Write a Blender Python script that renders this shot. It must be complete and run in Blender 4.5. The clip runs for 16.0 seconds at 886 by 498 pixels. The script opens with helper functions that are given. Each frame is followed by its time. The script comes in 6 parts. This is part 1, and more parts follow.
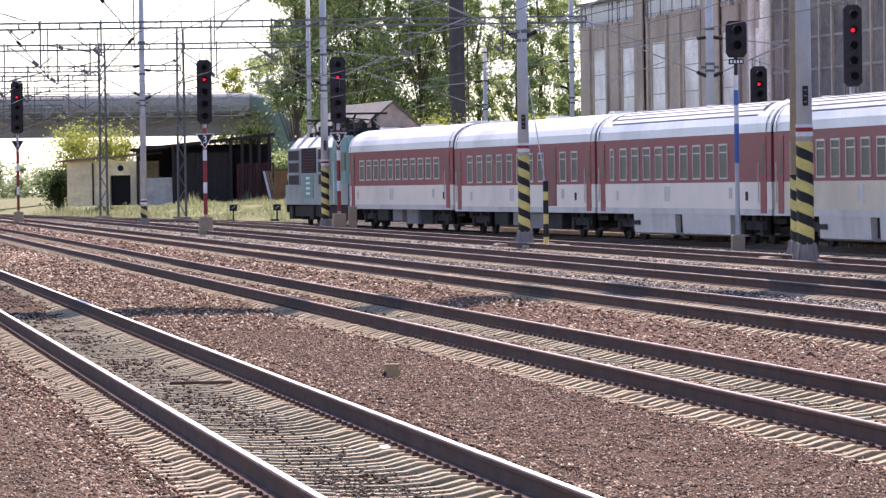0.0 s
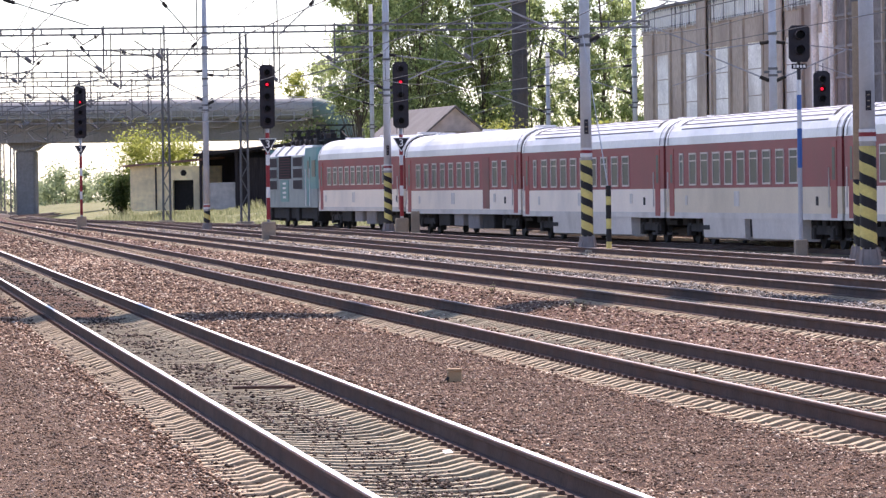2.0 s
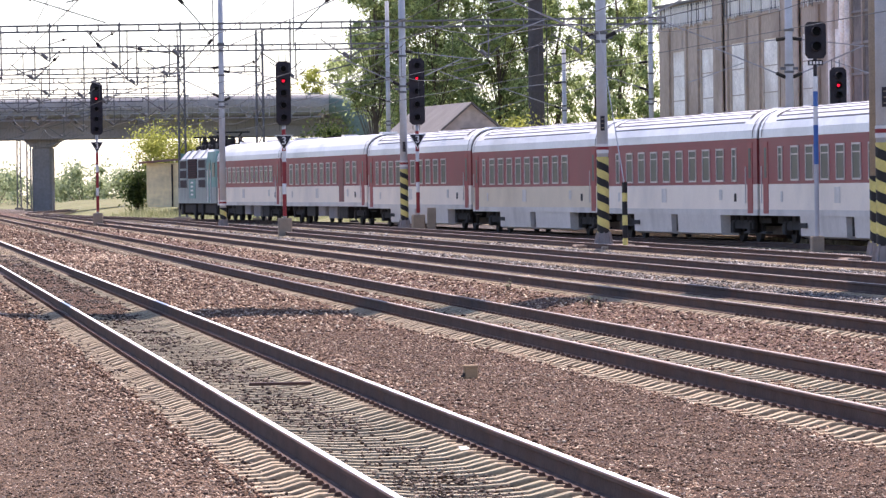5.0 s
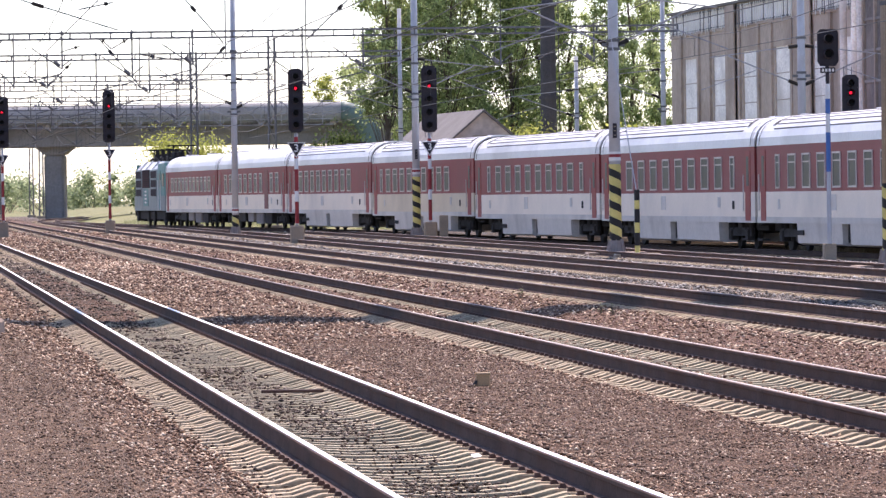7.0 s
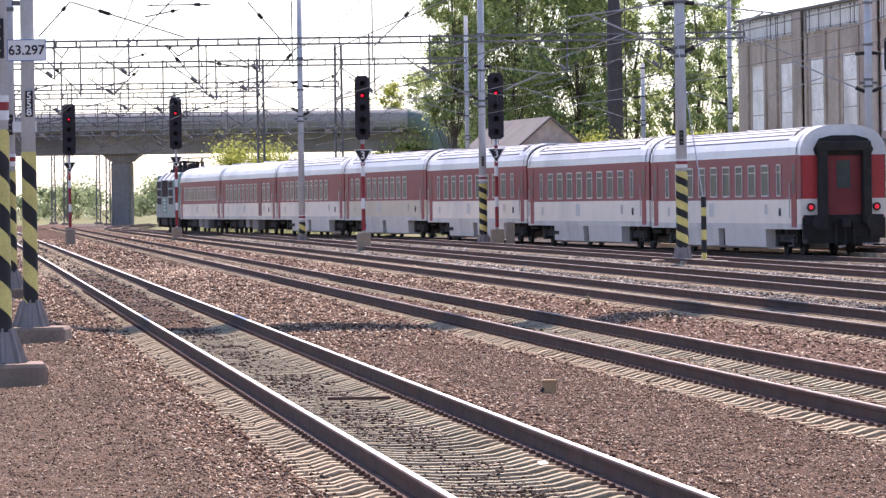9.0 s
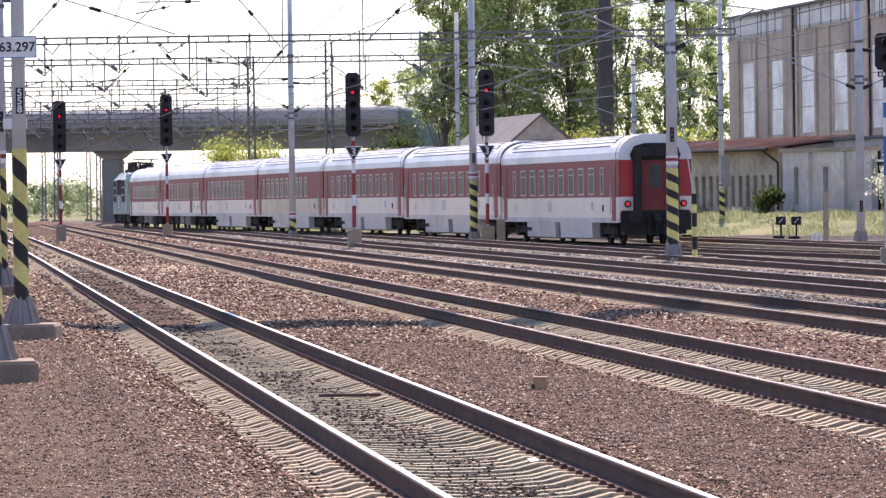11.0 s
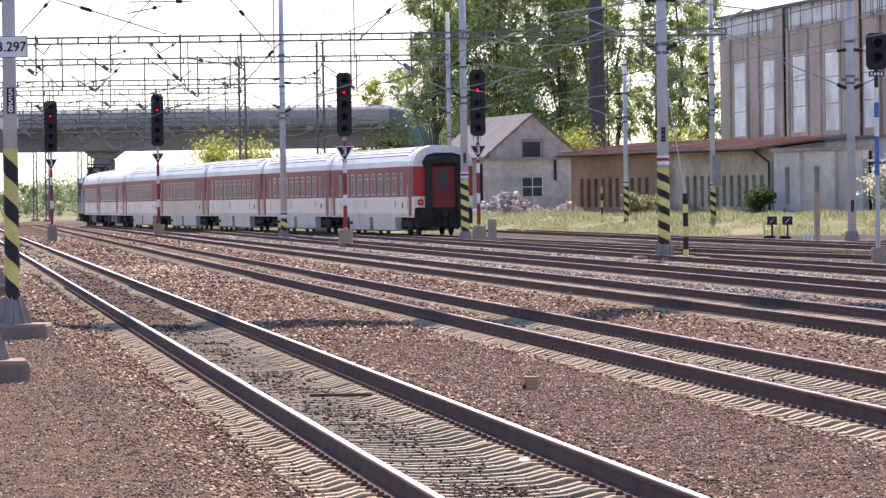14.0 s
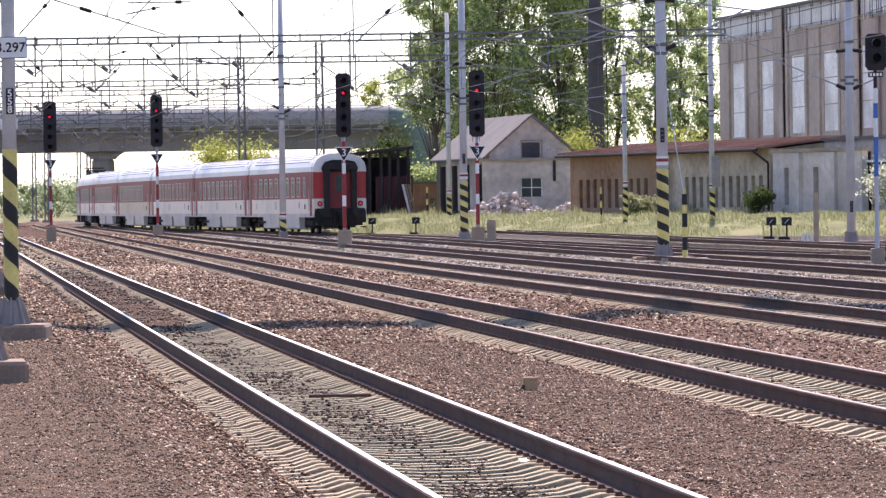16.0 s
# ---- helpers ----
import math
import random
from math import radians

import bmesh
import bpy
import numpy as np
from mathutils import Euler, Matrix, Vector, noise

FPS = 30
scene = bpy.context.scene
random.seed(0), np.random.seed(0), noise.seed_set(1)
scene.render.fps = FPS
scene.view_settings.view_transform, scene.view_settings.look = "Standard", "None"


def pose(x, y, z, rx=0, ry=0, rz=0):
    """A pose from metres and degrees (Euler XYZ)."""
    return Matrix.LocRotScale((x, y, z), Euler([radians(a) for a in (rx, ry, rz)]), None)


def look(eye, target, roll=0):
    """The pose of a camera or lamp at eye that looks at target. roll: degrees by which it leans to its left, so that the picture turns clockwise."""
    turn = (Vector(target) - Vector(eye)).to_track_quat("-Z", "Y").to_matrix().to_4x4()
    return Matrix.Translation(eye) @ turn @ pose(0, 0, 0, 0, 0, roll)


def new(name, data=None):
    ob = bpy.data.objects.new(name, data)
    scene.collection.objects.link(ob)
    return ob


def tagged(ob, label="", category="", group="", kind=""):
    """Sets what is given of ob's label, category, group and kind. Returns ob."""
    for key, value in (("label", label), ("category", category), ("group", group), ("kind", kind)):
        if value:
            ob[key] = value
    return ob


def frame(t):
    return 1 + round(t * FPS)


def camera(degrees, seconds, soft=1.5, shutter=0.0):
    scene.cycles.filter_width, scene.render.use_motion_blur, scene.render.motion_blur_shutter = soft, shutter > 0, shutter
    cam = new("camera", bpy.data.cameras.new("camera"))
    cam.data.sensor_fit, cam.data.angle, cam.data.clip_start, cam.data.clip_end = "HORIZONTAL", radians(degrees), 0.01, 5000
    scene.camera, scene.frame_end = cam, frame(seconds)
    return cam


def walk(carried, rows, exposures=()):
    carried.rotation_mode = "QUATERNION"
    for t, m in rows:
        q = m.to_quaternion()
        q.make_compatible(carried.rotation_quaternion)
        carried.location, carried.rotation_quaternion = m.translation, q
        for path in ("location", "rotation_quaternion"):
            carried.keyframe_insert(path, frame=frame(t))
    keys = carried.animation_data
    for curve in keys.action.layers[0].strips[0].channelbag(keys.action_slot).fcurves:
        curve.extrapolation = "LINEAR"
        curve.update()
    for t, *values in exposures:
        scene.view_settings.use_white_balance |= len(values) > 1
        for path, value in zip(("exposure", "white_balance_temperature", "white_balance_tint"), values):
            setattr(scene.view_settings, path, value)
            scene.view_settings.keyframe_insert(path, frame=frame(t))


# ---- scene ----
FOV, EYE = 9.59, 1.80
cam = camera(FOV, 16.0, soft=1.4)
# seconds, yaw, pitch: a tripod head that pans and tilts
PAN = [
    (0.0, -1.506, -0.685), (0.5, -1.508, -0.657), (1.0, -1.459, -0.629), (1.5, -1.215, -0.629),
    (2.0, -0.825, -0.624), (2.5, -0.568, -0.646), (3.0, -0.525, -0.657), (3.5, -0.544, -0.657),
    (4.0, -0.582, -0.657), (4.5, -0.619, -0.657), (5.2, -0.66, -0.66), (6.0, -0.69, -0.66), (6.8, -0.666, -0.634), (7.0, -0.516, -0.577),
    (7.5, -0.104, -0.474), (8.0, 0.160, -0.493), (8.5, 0.2065, -0.490), (9.0, 0.2065, -0.490),
    (9.5, 0.1875, -0.5025), (12.0, 0.056, -0.528), (12.5, 0.037, -0.529), (13.0, 0.028, -0.529),
    (13.5, 0.019, -0.529), (14.0, 0.009, -0.528), (14.5, 0.006, -0.528), (15.0, 0.0, -0.527),
    (15.5, 0.0, -0.525), (16.0, 0.0, -0.521),
]
walk(cam, [(t, pose(0, 0, EYE, 90 + pitch, 0.8, yaw)) for t, yaw, pitch in PAN],
     exposures=[(0.0, 0.89, 6780, 26), (16.0, 0.89, 6780, 26)])

# ---- light ----
SUN_FROM = Vector((0.06, 1.0, 1.5)).normalized()
sun_elev = math.asin(SUN_FROM.z)
sun_turn = math.atan2(SUN_FROM.x, SUN_FROM.y)
sun = new("sun", bpy.data.lights.new("sun", "SUN"))
sun.data.energy, sun.data.angle, sun.data.color = 4.2, radians(0.6), (1.0, 0.94, 0.86)
sun.matrix_world = look(SUN_FROM * 50, (0, 0, 0))
world = bpy.data.worlds.new("sky")
scene.world = world
world.use_nodes = True
wt = world.node_tree
sky = wt.nodes.new("ShaderNodeTexSky")
sky.sky_type, sky.sun_disc = "NISHITA", False
sky.sun_elevation, sky.sun_rotation = sun_elev, sun_turn
sky.air_density, sky.dust_density, sky.ozone_density = 0.8, 0.4, 2.5
wt.nodes["Background"].inputs["Strength"].default_value = 0.15
wt.links.new(sky.outputs["Color"], wt.nodes["Background"].inputs["Color"])


# ---- materials ----
def mat(name, base, rough=0.8, metal=0.0, vary=0.25, scale=6.0, fine=60.0, bump=0.3, dirt=None, dirt_amount=0.3, depth=0.01, rand=0.0, spec=0.3, stretch=(1, 1, 1)):
    """Base colour with variation at two scales, grime of its own and fine relief."""
    m = bpy.data.materials.new(name)
    m.use_nodes = True
    n, l = m.node_tree.nodes, m.node_tree.links
    b = n["Principled BSDF"]
    b.inputs["Roughness"].default_value, b.inputs["Metallic"].default_value = rough, metal
    b.inputs["Specular IOR Level"].default_value = spec
    tc, mp = n.new("ShaderNodeTexCoord"), n.new("ShaderNodeMapping")
    mp.inputs["Scale"].default_value = stretch
    l.new(tc.outputs["Object"], mp.inputs["Vector"])
    big, small = n.new("ShaderNodeTexNoise"), n.new("ShaderNodeTexNoise")
    for tex, s in ((big, scale), (small, fine)):
        tex.inputs["Scale"].default_value, tex.inputs["Detail"].default_value = s, 5.0
        l.new(mp.outputs["Vector"], tex.inputs["Vector"])
    mix = n.new("ShaderNodeMath")
    mix.operation = "ADD"
    l.new(big.outputs["Fac"], mix.inputs[0]), l.new(small.outputs["Fac"], mix.inputs[1])
    ramp = n.new("ShaderNodeMapRange")
    ramp.inputs["From Min"].default_value, ramp.inputs["From Max"].default_value = 0.7, 1.3
    ramp.inputs["To Min"].default_value, ramp.inputs["To Max"].default_value = 1.0 - vary, 1.0 + vary
    l.new(mix.outputs[0], ramp.inputs["Value"])
    val = ramp.outputs["Result"]
    if rand:
        oi, r2, mu = n.new("ShaderNodeObjectInfo"), n.new("ShaderNodeMapRange"), n.new("ShaderNodeMath")
        r2.inputs["To Min"].default_value, r2.inputs["To Max"].default_value = 1.0 - rand, 1.0 + rand
        l.new(oi.outputs["Random"], r2.inputs["Value"])
        mu.operation = "MULTIPLY"
        l.new(val, mu.inputs[0]), l.new(r2.outputs["Result"], mu.inputs[1])
        val = mu.outputs[0]
    col = n.new("ShaderNodeVectorMath")
    col.operation = "SCALE"
    col.inputs[0].default_value = base[:3]
    l.new(val, col.inputs["Scale"])
    out = col.outputs["Vector"]
    if dirt:
        dn, dr, dm = n.new("ShaderNodeTexNoise"), n.new("ShaderNodeMapRange"), n.new("ShaderNodeMix")
        dn.inputs["Scale"].default_value, dn.inputs["Detail"].default_value = scale * 0.45, 8.0
        l.new(mp.outputs["Vector"], dn.inputs["Vector"])
        dr.inputs["From Min"].default_value, dr.inputs["From Max"].default_value = 0.48, 0.66
        dr.inputs["To Max"].default_value = dirt_amount
        l.new(dn.outputs["Fac"], dr.inputs["Value"])
        dm.data_type = "RGBA"
        l.new(dr.outputs["Result"], dm.inputs["Factor"])
        l.new(out, dm.inputs["A"])
        dm.inputs["B"].default_value = (*dirt, 1)
        out = dm.outputs["Result"]
    l.new(out, b.inputs["Base Color"])
    if bump:
        bn = n.new("ShaderNodeBump")
        bn.inputs["Strength"].default_value, bn.inputs["Distance"].default_value = bump, depth
        l.new(mix.outputs[0], bn.inputs["Height"])
        l.new(bn.outputs["Normal"], b.inputs["Normal"])
    return m


def glow(name, colour, strength):
    m = bpy.data.materials.new(name)
    m.use_nodes = True
    b = m.node_tree.nodes["Principled BSDF"]
    b.inputs["Base Color"].default_value = (*colour, 1)
    b.inputs["Emission Color"].default_value = (*colour, 1)
    b.inputs["Emission Strength"].default_value = strength
    return m


def gravel_mat(name):
    """Crushed stone: broken colour stone by stone, tone drifting across the tracks."""
    m = bpy.data.materials.new(name)
    m.use_nodes = True
    n, l = m.node_tree.nodes, m.node_tree.links
    b = n["Principled BSDF"]
    b.inputs["Roughness"].default_value = 0.92
    b.inputs["Specular IOR Level"].default_value = 0.15
    tc = n.new("ShaderNodeTexCoord")
    dot = n.new("ShaderNodeVectorMath")
    dot.operation = "DOT_PRODUCT"
    dot.inputs[1].default_value = (1.0, 0.095, 0.0)
    l.new(tc.outputs["Object"], dot.inputs[0])
    wob = n.new("ShaderNodeTexNoise")
    wob.inputs["Scale"].default_value, wob.inputs["Detail"].default_value = 0.35, 4.0
    l.new(tc.outputs["Object"], wob.inputs["Vector"])
    add = n.new("ShaderNodeMath")
    add.operation = "MULTIPLY_ADD"
    l.new(wob.outputs["Fac"], add.inputs[0])
    add.inputs[1].default_value = 2.4
    l.new(dot.outputs["Value"], add.inputs[2])
    mr = n.new("ShaderNodeMapRange")
    mr.inputs["From Min"].default_value, mr.inputs["From Max"].default_value = -8.0, 32.0
    l.new(add.outputs[0], mr.inputs["Value"])
    ramp = n.new("ShaderNodeValToRGB")
    el = ramp.color_ramp.elements
    el[0].position, el[0].color = 0.0, (0.115, 0.076, 0.051, 1)
    el[1].position, el[1].color = 1.0, (0.095, 0.08, 0.07, 1)
    for p, c in ((0.27, (0.135, 0.086, 0.056, 1)), (0.34, (0.10, 0.056, 0.036, 1)), (0.385, (0.115, 0.068, 0.044, 1)), (0.44, (0.105, 0.056, 0.037, 1)),
                 (0.50, (0.16, 0.095, 0.07, 1)), (0.56, (0.155, 0.12, 0.098, 1)), (0.62, (0.15, 0.128, 0.11, 1))):
        e = el.new(p)
        e.color = c
    l.new(mr.outputs["Result"], ramp.inputs["Fac"])
    vor = n.new("ShaderNodeTexVoronoi")
    vor.inputs["Scale"].default_value = 46.0
    l.new(tc.outputs["Object"], vor.inputs["Vector"])
    hsv = n.new("ShaderNodeSeparateColor")
    l.new(vor.outputs["Color"], hsv.inputs["Color"])
    r2 = n.new("ShaderNodeValToRGB")
    r2.color_ramp.elements[0].color, r2.color_ramp.elements[1].color = (0.35, 0.35, 0.35, 1), (2.8, 2.6, 2.35, 1)
    for p, c in ((0.35, 0.75), (0.7, 1.15), (0.88, 1.6)):
        e = r2.color_ramp.elements.new(p)
        e.color = (c, c, c, 1)
    l.new(hsv.outputs["Red"], r2.inputs["Fac"])
    sc = n.new("ShaderNodeVectorMath")
    sc.operation = "MULTIPLY"
    l.new(ramp.outputs["Color"], sc.inputs[0]), l.new(r2.outputs["Color"], sc.inputs[1])
    l.new(sc.outputs["Vector"], b.inputs["Base Color"])
    bn = n.new("ShaderNodeBump")
    bn.inputs["Strength"].default_value, bn.inputs["Distance"].default_value = 1.0, 0.03
    l.new(vor.outputs["Distance"], bn.inputs["Height"])
    bn.invert = True
    l.new(bn.outputs["Normal"], b.inputs["Normal"])
    return m


def stone_mat(name, tones):
    """Loose stones: every island its own tone."""
    m = bpy.data.materials.new(name)
    m.use_nodes = True
    n, l = m.node_tree.nodes, m.node_tree.links
    b = n["Principled BSDF"]
    b.inputs["Roughness"].default_value = 0.8
    b.inputs["Specular IOR Level"].default_value = 0.3
    ge, ramp = n.new("ShaderNodeNewGeometry"), n.new("ShaderNodeValToRGB")
    el = ramp.color_ramp.elements
    el[0].color, el[1].color = (*tones[0], 1), (*tones[-1], 1)
    for p, c in zip((0.3, 0.6, 0.84), tones[1:-1]):
        e = el.new(p)
        e.color = (*c, 1)
    l.new(ge.outputs["Random Per Island"], ramp.inputs["Fac"])
    l.new(ramp.outputs["Color"], b.inputs["Base Color"])
    return m


def leaf_mat(name, dark, light):
    m = bpy.data.materials.new(name)
    m.use_nodes = True
    n, l = m.node_tree.nodes, m.node_tree.links
    b = n["Principled BSDF"]
    b.inputs["Roughness"].default_value = 0.6
    b.inputs["Specular IOR Level"].default_value = 0.25
    ge, ramp = n.new("ShaderNodeNewGeometry"), n.new("ShaderNodeValToRGB")
    ramp.color_ramp.elements[0].color, ramp.color_ramp.elements[1].color = (*dark, 1), (*light, 1)
    l.new(ge.outputs["Random Per Island"], ramp.inputs["Fac"])
    l.new(ramp.outputs["Color"], b.inputs["Base Color"])
    tr, mx = n.new("ShaderNodeBsdfTranslucent"), n.new("ShaderNodeMixShader")
    l.new(ramp.outputs["Color"], tr.inputs["Color"])
    mx.inputs["Fac"].default_value = 0.6
    l.new(b.outputs["BSDF"], mx.inputs[1]), l.new(tr.outputs["BSDF"], mx.inputs[2])
    l.new(mx.outputs["Shader"], n["Material Output"].inputs["Surface"])
    return m


M = dict(
    gravel=gravel_mat("gravel"), stone=stone_mat("loose_stone", ((0.06, 0.034, 0.024), (0.15, 0.082, 0.052), (0.28, 0.165, 0.102), (0.50, 0.34, 0.225), (0.85, 0.70, 0.51))),
    darkstone=stone_mat("oily_stone", ((0.03, 0.022, 0.018), (0.06, 0.042, 0.032), (0.10, 0.07, 0.05), (0.16, 0.115, 0.085), (0.4, 0.32, 0.25))),
    grit=stone_mat("fine_grit", ((0.035, 0.02, 0.014), (0.10, 0.06, 0.038), (0.18, 0.11, 0.07), (0.33, 0.215, 0.145), (0.75, 0.57, 0.42))),
    greystone=stone_mat("grey_stone", ((0.05, 0.042, 0.036), (0.12, 0.10, 0.085), (0.20, 0.175, 0.15), (0.34, 0.31, 0.27), (0.62, 0.58, 0.52))),
    grass=mat("grass_ground", (0.18, 0.185, 0.08), 0.95, vary=0.5, scale=0.25, fine=5.0, bump=0.8, depth=0.1, dirt=(0.24, 0.21, 0.11), dirt_amount=0.7),
    sleeper=mat("concrete_sleeper", (0.40, 0.315, 0.205), 0.9, vary=0.35, scale=3.0, fine=40, rand=0.18, dirt=(0.26, 0.18, 0.13), dirt_amount=0.4),
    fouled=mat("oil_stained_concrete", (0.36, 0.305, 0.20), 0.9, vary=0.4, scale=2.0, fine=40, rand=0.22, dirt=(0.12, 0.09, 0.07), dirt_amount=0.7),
    rust=mat("rusty_rail", (0.095, 0.062, 0.053), 0.8, metal=0.0, spec=0.12, vary=0.35, scale=2.0, fine=30, bump=0.2, dirt=(0.12, 0.06, 0.04), dirt_amount=0.5),
    shine=mat("polished_rail", (0.85, 0.84, 0.83), 0.42, metal=1.0, vary=0.1, scale=1.0, fine=20, bump=0.05, stretch=(8, 0.2, 1)),
    dull=mat("dull_rail_head", (0.30, 0.25, 0.225), 0.62, metal=0.4, vary=0.2, scale=1.0, fine=20, bump=0.05, stretch=(8, 0.2, 1)),
    concrete=mat("concrete", (0.36, 0.29, 0.215), 0.9, vary=0.25, scale=2.0, fine=30, dirt=(0.2, 0.18, 0.16), dirt_amount=0.5),
    slab=mat("stained_foundation_concrete", (0.29, 0.215, 0.165), 0.9, vary=0.3, scale=2.5, fine=30, dirt=(0.17, 0.12, 0.09), dirt_amount=0.6),
    mastgrey=mat("painted_mast_grey", (0.50, 0.51, 0.53), 0.6, vary=0.12, scale=2.0, fine=40, bump=0.1, dirt=(0.3, 0.28, 0.26), dirt_amount=0.35),
    steel=mat("galvanised_steel", (0.15, 0.15, 0.155), 0.6, metal=0.3, vary=0.25, scale=3.0, fine=30, bump=0.1),
    wire=mat("copper_wire", (0.10, 0.10, 0.10), 0.6, vary=0.1, bump=0.0),
    yellow=mat("hazard_yellow", (0.70, 0.60, 0.20), 0.6, vary=0.15, scale=4, fine=30, bump=0.1, dirt=(0.4, 0.32, 0.12), dirt_amount=0.4),
    black=mat("hazard_black", (0.025, 0.024, 0.024), 0.6, vary=0.3, bump=0.1),
    white=mat("white_paint", (0.78, 0.78, 0.76), 0.55, vary=0.08, scale=3, bump=0.05, dirt=(0.5, 0.48, 0.45), dirt_amount=0.3),
    redpaint=mat("red_paint", (0.30, 0.035, 0.04), 0.55, vary=0.15, scale=4, bump=0.05, dirt=(0.25, 0.06, 0.05), dirt_amount=0.4),
    bluepaint=mat("blue_paint", (0.06, 0.16, 0.42), 0.55, vary=0.15, scale=4, bump=0.05),
    sigblack=mat("signal_black", (0.03, 0.026, 0.032), 0.7, vary=0.3, bump=0.1),
    lens=mat("dark_lens", (0.012, 0.012, 0.012), 0.5, vary=0.1, bump=0.0, spec=0.1),
    redlamp=glow("red_lamp", (1.0, 0.01, 0.04), 0.75),
    taillamp=glow("tail_lamp_red", (0.9, 0.03, 0.05), 0.22),
    coachred=mat("coach_red", (0.28, 0.048, 0.05), 0.5, vary=0.1, scale=0.6, fine=12, bump=0.03, dirt=(0.2, 0.06, 0.055), dirt_amount=0.5, spec=0.2),
    coachred2=mat("coach_bright_red", (0.31, 0.03, 0.032), 0.5, vary=0.1, scale=0.6, fine=12, bump=0.03, dirt=(0.3, 0.07, 0.06), dirt_amount=0.4),
    endred=mat("red_end_wall", (0.50, 0.04, 0.04), 0.45, vary=0.15, scale=0.8, fine=10, bump=0.03, dirt=(0.3, 0.05, 0.05), dirt_amount=0.5),
    gangred=mat("dark_red_door", (0.20, 0.028, 0.03), 0.5, vary=0.2, scale=1.5, bump=0.05, dirt=(0.07, 0.02, 0.02), dirt_amount=0.6),
    coachwhite=mat("coach_white", (0.90, 0.79, 0.66), 0.5, vary=0.06, scale=0.6, fine=12, bump=0.03, dirt=(0.62, 0.57, 0.5), dirt_amount=0.6),
    coachbeige=mat("coach_beige", (0.71, 0.60, 0.44), 0.55, vary=0.08, scale=0.6, fine=12, bump=0.03, dirt=(0.5, 0.42, 0.3), dirt_amount=0.6),
    coachgrey=mat("coach_grey", (0.62, 0.585, 0.54), 0.5, vary=0.12, scale=0.8, fine=12, bump=0.05, dirt=(0.27, 0.25, 0.23), dirt_amount=0.6),
    roof=mat("coach_roof", (0.74, 0.73, 0.72), 0.36, spec=0.5, metal=0.0, vary=0.1, scale=0.5, fine=8, bump=0.05, dirt=(0.42, 0.41, 0.4), dirt_amount=0.5),
    under=mat("underframe", (0.03, 0.027, 0.025), 0.85, vary=0.4, scale=3, bump=0.3),
    glass=mat("tinted_window", (0.07, 0.082, 0.075), 0.3, vary=0.15, scale=0.7, fine=3, bump=0.0, spec=0.05),
    alu=mat("window_frame", (0.60, 0.55, 0.52), 0.45, metal=0.2, vary=0.08, bump=0.03),
    teal=mat("loco_teal", (0.13, 0.30, 0.28), 0.5, vary=0.12, scale=0.8, fine=10, bump=0.05, dirt=(0.14, 0.24, 0.24), dirt_amount=0.7, spec=0.15),
    locogrey=mat("loco_grey", (0.27, 0.325, 0.315), 0.5, vary=0.12, scale=0.8, fine=10, bump=0.05, dirt=(0.13, 0.17, 0.17), dirt_amount=0.7, spec=0.15),
    plaster=mat("old_plaster", (0.46, 0.39, 0.30), 0.95, vary=0.3, scale=0.45, fine=2.5, bump=0.08, dirt=(0.22, 0.15, 0.1), dirt_amount=0.8),
    ochre=mat("ochre_plaster", (0.34, 0.20, 0.125), 0.95, vary=0.3, scale=0.4, fine=2.5, bump=0.08, dirt=(0.33, 0.24, 0.17), dirt_amount=0.7),
    cream=mat("cream_plaster", (0.93, 0.75, 0.46), 0.95, vary=0.2, scale=0.8, fine=3, bump=0.08, dirt=(0.45, 0.36, 0.26), dirt_amount=0.6),
    greyplaster=mat("grey_plaster", (0.60, 0.53, 0.48), 0.95, vary=0.26, scale=0.5, fine=2.5, bump=0.08, dirt=(0.22, 0.2, 0.19), dirt_amount=0.7),
    paleplaster=mat("pale_plaster", (0.60, 0.55, 0.50), 0.95, vary=0.2, scale=0.5, fine=2.5, bump=0.08, dirt=(0.38, 0.34, 0.3), dirt_amount=0.6),
    factory=mat("factory_render", (0.47, 0.385, 0.325), 0.95, vary=0.22, scale=0.35, fine=3, stretch=(1, 1, 0.7), bump=0.15, dirt=(0.29, 0.22, 0.18), dirt_amount=0.75),
    panel=mat("glass_block_panel", (0.90, 0.86, 0.82), 0.7, vary=0.25, scale=0.5, fine=8, bump=0.2, dirt=(0.5, 0.44, 0.4), dirt_amount=0.6),
    darkwood=mat("dark_boards", (0.045, 0.035, 0.035), 0.9, vary=0.4, scale=1.0, fine=12, bump=0.3, stretch=(6, 6, 0.5)),
    redwood=mat("red_brown_boards", (0.13, 0.045, 0.045), 0.9, vary=0.4, scale=1.0, fine=12, bump=0.3, stretch=(6, 6, 0.5)),
    rooftile=mat("rusty_roofing", (0.24, 0.13, 0.105), 0.9, vary=0.3, scale=0.7, fine=9, bump=0.4, dirt=(0.3, 0.24, 0.21), dirt_amount=0.6),
    eternit=mat("grey_roofing", (0.17, 0.16, 0.155), 0.9, vary=0.2, scale=0.7, fine=9, bump=0.3, dirt=(0.14, 0.125, 0.12), dirt_amount=0.6),
    # near-black that paints the shade inside openings
    dark=mat("painted_opening_shade", (0.02, 0.018, 0.018), 0.9, vary=0.3, bump=0.0),
    tube=mat("pipe_cladding", (0.38, 0.375, 0.37), 0.6, metal=0.0, vary=0.15, scale=0.4, fine=5, bump=0.1, dirt=(0.3, 0.3, 0.3), dirt_amount=0.5),
    tealtube=mat("green_pipe", (0.14, 0.20, 0.175), 0.6, vary=0.15, scale=0.4, fine=5, bump=0.1),
